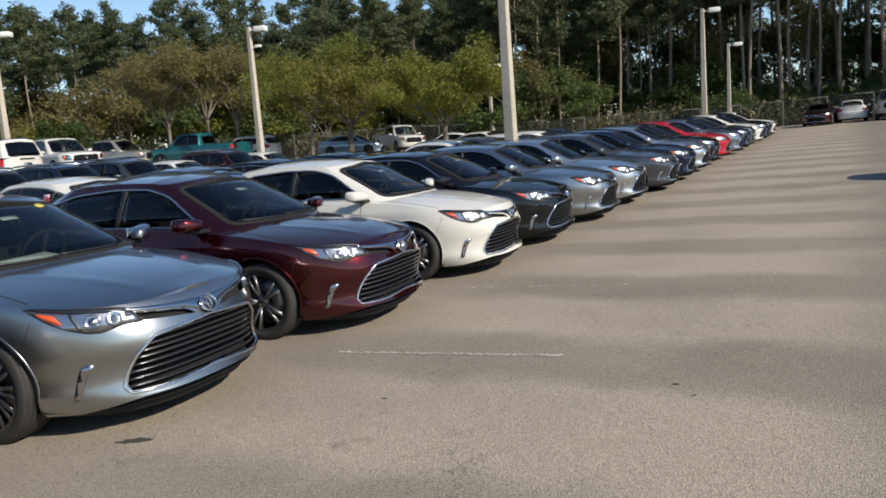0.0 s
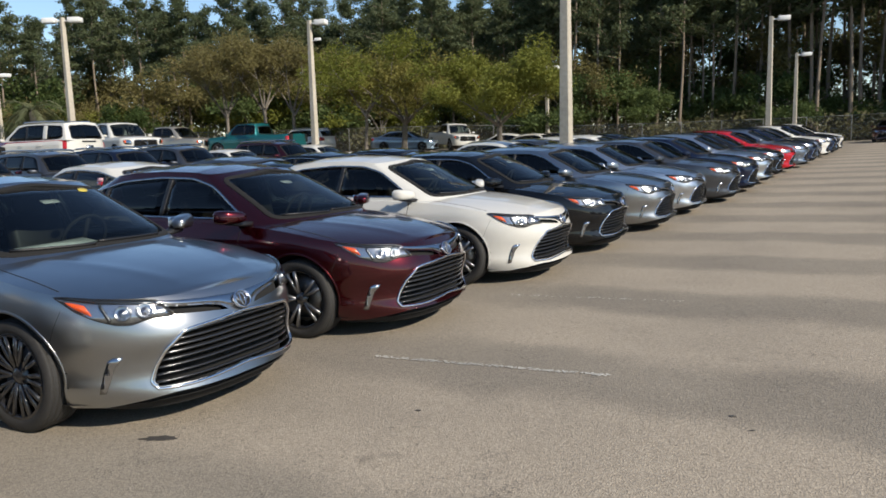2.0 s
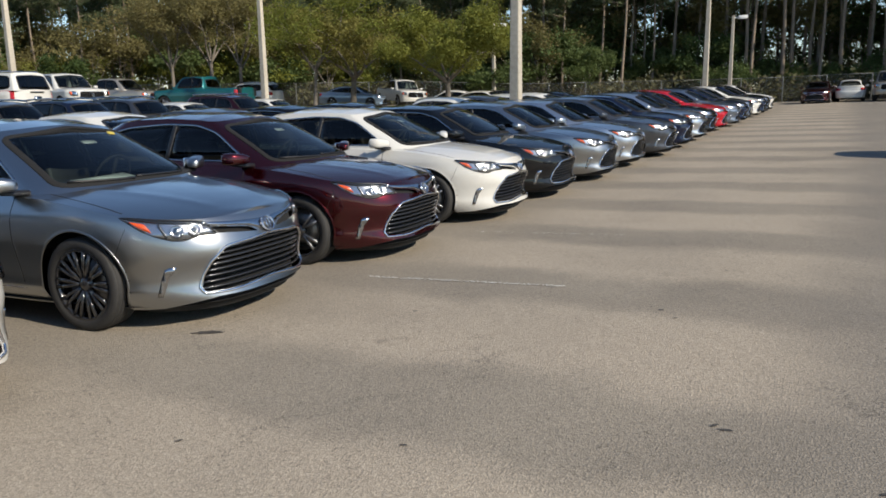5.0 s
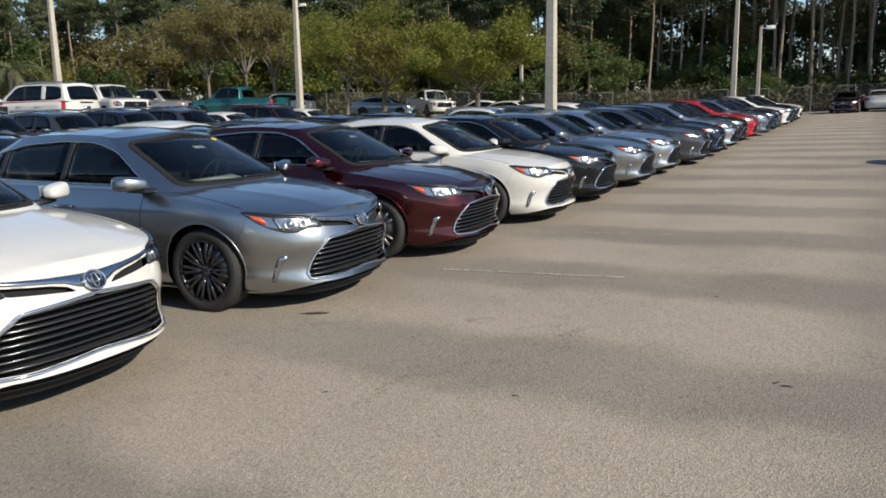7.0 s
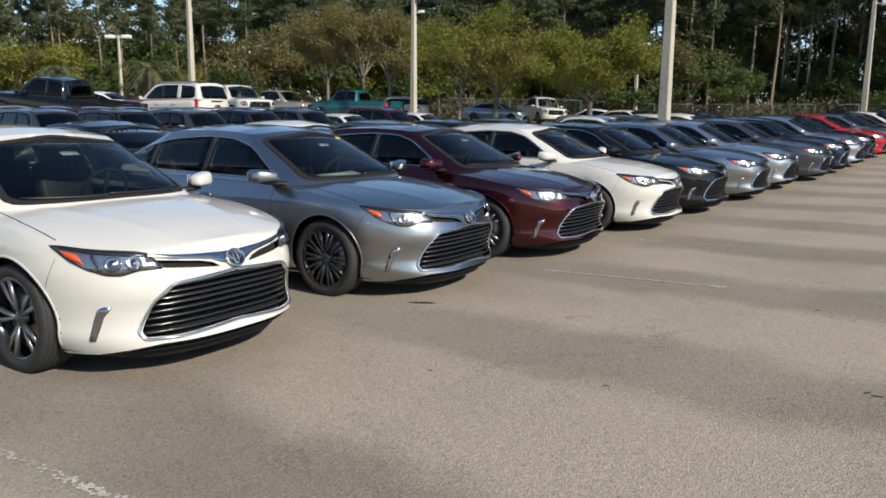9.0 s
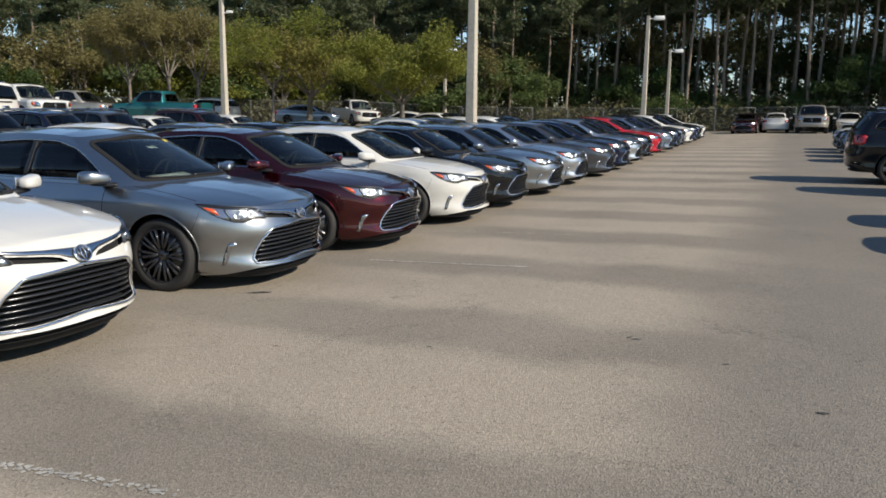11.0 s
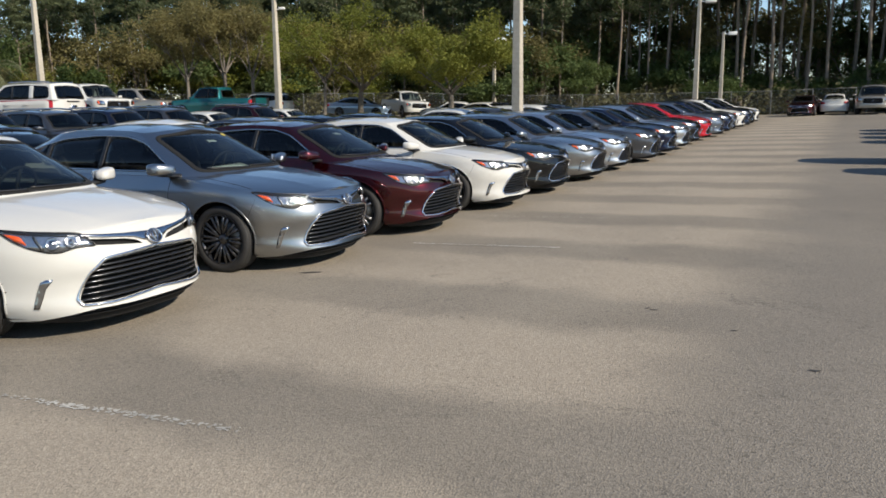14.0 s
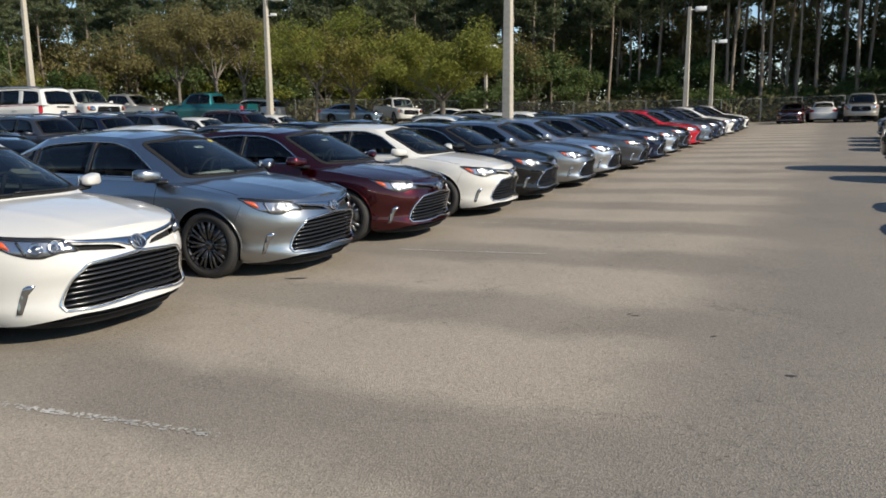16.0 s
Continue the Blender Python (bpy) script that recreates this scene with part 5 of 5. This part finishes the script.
def pine(seed, height):
    rnd = random.Random(seed)
    t = thing("pine_tree", "tall dark green pine with a bare trunk", "tree", "pines behind the lot")
    bm = bmesh.new()
    lean = Vector((rnd.gauss(0, 0.02), rnd.gauss(0, 0.02), 1))
    n, rings = 8, []
    for k in range(9):
        z = height * k / 8
        r = 0.145 * (1 - 0.85 * k / 8) + 0.018 + (0.06 if k == 0 else 0)
        o = lean * z + Vector((math.sin(k * 0.9 + seed) * 0.10, math.cos(k * 1.1 + seed) * 0.10, 0))
        rings.append([bm.verts.new(o + Vector((math.cos(2 * math.pi * i / n) * r, math.sin(2 * math.pi * i / n) * r, 0))) for i in range(n)])
    for a, b in zip(rings, rings[1:]):
        for i in range(n):
            bm.faces.new((a[i], a[(i + 1) % n], b[(i + 1) % n], b[i]))
    tips = []
    start = rnd.uniform(0.46, 0.66)
    for k in range(26):
        f = start + (1 - start) * (k / 26) ** 0.9
        ang = rnd.uniform(0, 2 * math.pi)
        ln = (1.05 - f) * height * 0.24 * rnd.uniform(0.6, 1.3) + 0.7
        limbs(bm, rnd, lean * (height * f), (math.cos(ang), math.sin(ang), rnd.uniform(0.1, 0.6)), ln, 0.05, 0, tips)
    tips += [lean * (height * q) for q in (0.97, 1.0, 1.02)]
    part("trunk", bm, BARK, t)
    me = leaves(rnd, tips, 0.80, 34, 0.34)
    me.materials.append(PINE)
    new("crown", me).parent = t
    return t


def broadleaf(seed, height, spread, mat, name, label, stem=0.16, per=30, size=0.22, radius=0.75, trunk=0.3, group="lot trees"):
    rnd = random.Random(seed)
    t = thing(name, label, "tree", group)
    bm = bmesh.new()
    tips = []
    base = Vector((0, 0, height * trunk))
    n, rings = 9, []
    for k in range(5):
        z = base.z * k / 4
        r = stem * (1 - 0.3 * k / 4) + (0.06 if k == 0 else 0)
        rings.append([bm.verts.new((math.cos(2 * math.pi * i / n) * r, math.sin(2 * math.pi * i / n) * r, z)) for i in range(n)])
    for a, b in zip(rings, rings[1:]):
        for i in range(n):
            bm.faces.new((a[i], a[(i + 1) % n], b[(i + 1) % n], b[i]))
    m = 6
    for k in range(m):
        ang = 2 * math.pi * k / m + rnd.uniform(-0.4, 0.4)
        up = rnd.uniform(0.5, 1.5)
        limbs(bm, rnd, base * rnd.uniform(0.8, 1.0), (math.cos(ang) * spread, math.sin(ang) * spread, up), height * 0.36, stem * 0.55, 2, tips, 0.65)
    part("trunk", bm, PALEBARK, t)
    me = leaves(rnd, tips, radius, per, size)
    me.materials.append(mat)
    new("crown", me).parent = t
    return t


pines = [pine(s, h) for s, h in ((1, 19), (2, 21), (3, 17.5), (4, 20))]
shrubs = [broadleaf(11, 7.5, 0.6, GREENLEAF, "young_tree", "bushy green young tree at the wood's edge", 0.09, 26, 0.30, 0.9, 0.15, "undergrowth trees"),
          broadleaf(12, 8.5, 0.5, BROWNLEAF, "young_tree", "brown-budding young tree at the wood's edge", 0.09, 16, 0.26, 0.9, 0.2, "undergrowth trees"),
          broadleaf(13, 5.0, 0.9, GREENLEAF, "young_tree", "low green bushy tree at the wood's edge", 0.07, 30, 0.30, 0.9, 0.08, "undergrowth trees"),
          broadleaf(14, 6.5, 0.8, OAKLEAF, "young_tree", "yellow-green young tree at the wood's edge", 0.08, 22, 0.28, 0.9, 0.15, "undergrowth trees")]


def tree_pose(az, dist, rnd, scale=(0.85, 1.15)):
    """Azimuth in degrees to the left of the aisle's direction, distance from the aisle."""
    x, y = 4 - dist * math.sin(radians(az)), -5 + dist * math.cos(radians(az))
    return Matrix.Translation((x, y, ground_height(x, y) - 0.1)) @ Matrix.Rotation(rnd.uniform(0, 6.28), 4, 'Z'), rnd.uniform(*scale)


def scatter(protos, count, az, dist, seed, scale=(0.85, 1.15)):
    rnd = random.Random(seed)
    for i in range(count):
        a = az[0] + (az[1] - az[0]) * (i + rnd.random()) / count
        m, s = tree_pose(a, rnd.uniform(*dist), rnd, scale)
        p = rnd.choice(protos)
        if not p.get("placed"):
            p.matrix_world = m @ Matrix.Scale(s, 4)
            p["placed"] = 1
        else:
            c = copy_thing(p, m)
            c.matrix_world = m @ Matrix.Scale(s, 4)


# the wood: lower on the left, taller and nearer on the right
for lo, hi, sc in ((80, 56, (0.52, 0.65)), (56, 38, (0.58, 0.71)), (38, 24, (0.64, 0.77)), (24, 12, (0.74, 0.9)), (12, -32, (0.9, 1.1))):
    n = max(10, int((lo - hi) * (0.75 if lo > 12 else 0.95)))
    scatter(pines, n, (lo, hi), (68, 73), 21 + lo, sc)
    thin = 0.6 if lo == 80 else 1.0      # the wood is thinner there and the sky shows through
    scatter(pines, int((n + 4) * thin), (lo, hi), (73, 83), 22 + lo, (sc[0] * 1.04, sc[1] * 1.08))
    scatter(pines, int((n + 6) * thin), (lo, hi), (84, 100), 23 + lo, (sc[0] * 1.1, sc[1] * 1.16))
scatter(shrubs, 56, (82, 20), (66, 71), 24, (0.6, 1.1))
scatter(shrubs[:1] + shrubs[2:3], 18, (20, -32), (67, 72), 26, (0.5, 0.95))
scatter(shrubs[:2], 30, (20, -32), (76, 92), 27, (1.0, 1.6))
scatter(pines, 44, (40, -32), (101, 122), 28, (0.9, 1.15))
scatter(shrubs[:2], 40, (82, 15), (73, 83), 25, (0.9, 1.3))

# trees that stand in the lot
oak = broadleaf(31, 7.0, 1.05, OAKLEAF, "oak_tree", "spring-green spreading oak in the car park", 0.2, 150, 0.17, 0.95, 0.32)
oak.matrix_world = on_ground(-17.9, 37.6)
oak_wide = broadleaf(32, 7.2, 1.15, OLIVELEAF, "oak_tree", "wide olive-brown oak in the car park", 0.22, 140, 0.17, 0.95, 0.32)
oak_wide.matrix_world = on_ground(-24.97, 37.74)
brown = broadleaf(33, 6.7, 0.55, BROWNLEAF, "oak_tree", "brown-budding oak in the car park", 0.15, 70, 0.15, 0.9, 0.47)
brown.matrix_world = on_ground(-33.64, 34.21)
for x, y, s in ((-32.4, 35.6, 0.95), (-35.9, 33.0, 0.9)):
    c = copy_thing(brown, on_ground(x, y))
    c.matrix_world = on_ground(x, y, 70 * x) @ Matrix.Scale(s, 4)
slim = broadleaf(34, 7.0, 0.8, OAKLEAF, "oak_tree", "slim yellow-green tree in the car park", 0.12, 50, 0.16, 0.85, 0.4)
slim.matrix_world = on_ground(-25.35, 34.21)


# ---- markings, litter and stains on the asphalt ----
def flecked_strip(name, x0, x1, y, width, seed, keep, label):
    """A worn painted line: broken pieces of thin paint."""
    rnd = random.Random(seed)
    bm = bmesh.new()
    n = int((x1 - x0) / 0.018)
    for i in range(n):
        for j in range(4):
            if rnd.random() > keep:
                continue
            cx = x0 + (x1 - x0) * (i + rnd.uniform(0.2, 0.8)) / n
            cy = y + 0.10 * (cx - 1.0) + width * ((j + rnd.uniform(0.2, 0.8)) / 4 - 0.5)
            r = rnd.uniform(0.006, 0.015)
            k = rnd.randint(5, 7)
            ring = [(cx + math.cos(2 * math.pi * q / k) * r * rnd.uniform(0.6, 1.3), cy + math.sin(2 * math.pi * q / k) * r * rnd.uniform(0.6, 1.2)) for q in range(k)]
            bm.faces.new([bm.verts.new((a, b, ground_height(a, b) + 0.0045)) for a, b in ring])
    tagged(part(name, bm, LINE, None, smooth=False), label, "marking", kind="structure")


flecked_strip("stall_line_1", 0.1, 1.88, 1.39, 0.05, 5, 0.62, "faint worn white stall line on the asphalt")
flecked_strip("stall_line_2", 0.0, 2.11, -3.90, 0.06, 6, 0.45, "worn white stall line on the asphalt")
flecked_strip("stall_line_3", 0.0, 1.7, 3.85, 0.06, 7, 0.14, "nearly vanished stall line on the asphalt")


def stain(x, y, lx, ly, turn, seed):
    rnd = random.Random(seed)
    bm = bmesh.new()
    pts = []
    for i in range(22):
        a = 2 * math.pi * i / 22
        r = rnd.uniform(0.65, 1.1)
        u, v = math.cos(a) * lx * r, math.sin(a) * ly * r
        c, s = math.cos(turn), math.sin(turn)
        px, py = x + u * c - v * s, y + u * s + v * c
        pts.append(bm.verts.new((px, py, ground_height(px, py) + 0.004)))
    bm.faces.new(pts)
    ob = part("oil_stain", bm, OIL, None, smooth=False)
    tagged(ob, "dark oil stain on the asphalt", "stain", "oil stains", kind="structure")


OIL = material("oil", (0.055, 0.05, 0.045), 0.7, noise_scale=30, amount=0.4)
for i, (x, y, lx, ly, t) in enumerate(((0.03, -0.54, 0.16, 0.05, 0.5), (2.72, 1.02, 0.03, 0.02, 0), (1.1, 0.42, 0.035, 0.012, 0.3), (3.35, -0.82, 0.04, 0.014, 1.0), (2.17, -1.54, 0.03, 0.01, 0.2),
                                       (1.2, -1.9, 0.03, 0.012, 0.9), (3.4, -0.85, 0.05, 0.015, 0.1), (4.0, -1.2, 0.04, 0.012, 0.4), (2.85, 0.85, 0.03, 0.012, 0.7), (4.5, -1.85, 0.05, 0.02, 0.2))):
    stain(x, y, lx * 0.7, ly * 0.8, t, 50 + i)

# extras seen on single cars
def sticker(name, car_name_pose, pts, mat, label, off=0.008):
    S = Shell(SEDAN)
    bm = grid_mesh(S.grids()[2])
    mp = caster(bm, (-1, 0, 0))
    ob = part(name, patch(pts, mp, off, 0.05, 0.002), mat, car_name_pose, label)
    bm.free()
    return ob


sticker("price_sticker", sedan_multi, [(0.36 + 0.05 * math.cos(a), 1.322 + 0.014 * math.sin(a)) for a in np.linspace(0, 2 * math.pi, 17)[:-1]], YELLOW, "round yellow price sticker")

# ---- chain-link fence ----
GALV = material("galvanised_steel", (0.15, 0.155, 0.15), 0.6, 0.5, noise_scale=20, amount=0.2)


def wire_material():
    m = bpy.data.materials.new("chain_link")
    m.use_nodes = True
    nt = m.node_tree
    b = nt.nodes["Principled BSDF"]
    b.inputs["Base Color"].default_value = (0.16, 0.165, 0.16, 1)
    b.inputs["Metallic"].default_value = 0.6
    b.inputs["Alpha"].default_value = 0.13
    return m


WIRE = wire_material()


def fence():
    f = thing("chain_link_fence", "grey galvanised chain-link fence before the wood", "fence")
    prev = None
    i = 0
    for az in np.arange(72, -24, -2.6):
        x, y = 4 - 64.5 * math.sin(radians(az)), -5 + 64.5 * math.cos(radians(az))
        z = ground_height(x, y)
        post = lathe([(0.035, 0.0), (0.035, 1.95), (0.02, 2.0), (0.0001, 2.01)], 8, 'z')
        bmesh.ops.transform(post, matrix=Matrix.Translation((x, y, z - 0.1)), verts=post.verts[:])
        part("post", post, GALV, f)
        if prev:
            a, c = Vector(prev), Vector((x, y, z))
            part("rail", sweep([a + Vector((0, 0, 1.86)), c + Vector((0, 0, 1.86))], [(0, 0, 1)] * 2, 0.045, 0.025), GALV, f)
            up = Vector((0, 0, 1.84))
            part("mesh_panel", mesh([a, c, c + up, a + up], [(0, 1, 2, 3)]), WIRE, f, smooth=False)
        prev = (x, y, z)


fence()


# ---- woodland floor and palms ----
def undergrowth():
    """Dense low growth that closes the wood between the trunks."""
    rnd = random.Random(77)
    centres = []
    for i in range(1700):
        az = rnd.uniform(84, -34)
        d = rnd.choice((rnd.uniform(67, 72), rnd.uniform(74, 100), rnd.uniform(90, 112)))
        x, y = 4 - d * math.sin(radians(az)), -5 + d * math.cos(radians(az))
        top = 1.6 if d < 73 else (4.0 if d < 88 else (10.0 if az < 40 else 6.0))
        centres.append(Vector((x, y, ground_height(x, y) + rnd.uniform(0.2, top))))
    for i in range(420):
        az, d = rnd.uniform(84, -34), rnd.uniform(112, 122)
        x, y = 4 - d * math.sin(radians(az)), -5 + d * math.cos(radians(az))
        centres.append(Vector((x, y, ground_height(x, y) + rnd.uniform(0.2, 4.5))))
    me = leaves(rnd, centres, 1.8, 80, 0.42, 0.75)
    me.name = "undergrowth"
    me.materials.append(BRUSH)
    tagged(new("undergrowth", me), "dense dark green undergrowth between the trunks", "undergrowth", kind="stuff")


undergrowth()


PALMLEAF = leaf_material("palm_fronds", (0.11, 0.13, 0.065), (0.19, 0.20, 0.11))


def palm(x, y, h, seed):
    rnd = random.Random(seed)
    t = thing("palm_tree", "cabbage palm with drooping fan fronds", "tree", "palms")
    t.matrix_world = Matrix.Translation((x, y, ground_height(x, y)))
    part("trunk", lathe([(0.24, 0), (0.19, h * 0.3), (0.18, h * 0.7), (0.22, h * 0.92), (0.05, h)], 12, 'z'), PALEBARK, t)
    for i in range(30):
        a, up = rnd.uniform(0, 6.28), rnd.uniform(-0.5, 1.0)
        ln = rnd.uniform(1.5, 2.3)
        pts = []
        for k in range(6):
            q = k / 5
            pts.append(Vector((math.cos(a) * ln * q, math.sin(a) * ln * q, h + up * ln * q - 0.9 * ln * q * q)))
        bm = bmesh.new()
        side = Vector((-math.sin(a), math.cos(a), 0))
        for k in range(1, 6):
            for sgn in (1, -1):
                for j in range(3):
                    o = pts[k] * (1 - j / 3) + pts[k - 1] * (j / 3)
                    tip = o + side * sgn * rnd.uniform(0.25, 0.5) + (pts[k] - pts[k - 1]) * 0.9 + Vector((0, 0, -0.12))
                    w = (pts[k] - pts[k - 1]) * 0.12
                    bm.faces.new([bm.verts.new(v) for v in (o - w, tip, o + w)])
        part("frond", bm, PALMLEAF, t, smooth=False)


palm(-47.5, 26.5, 3.6, 1)
palm(-49.5, 21.0, 3.2, 2)
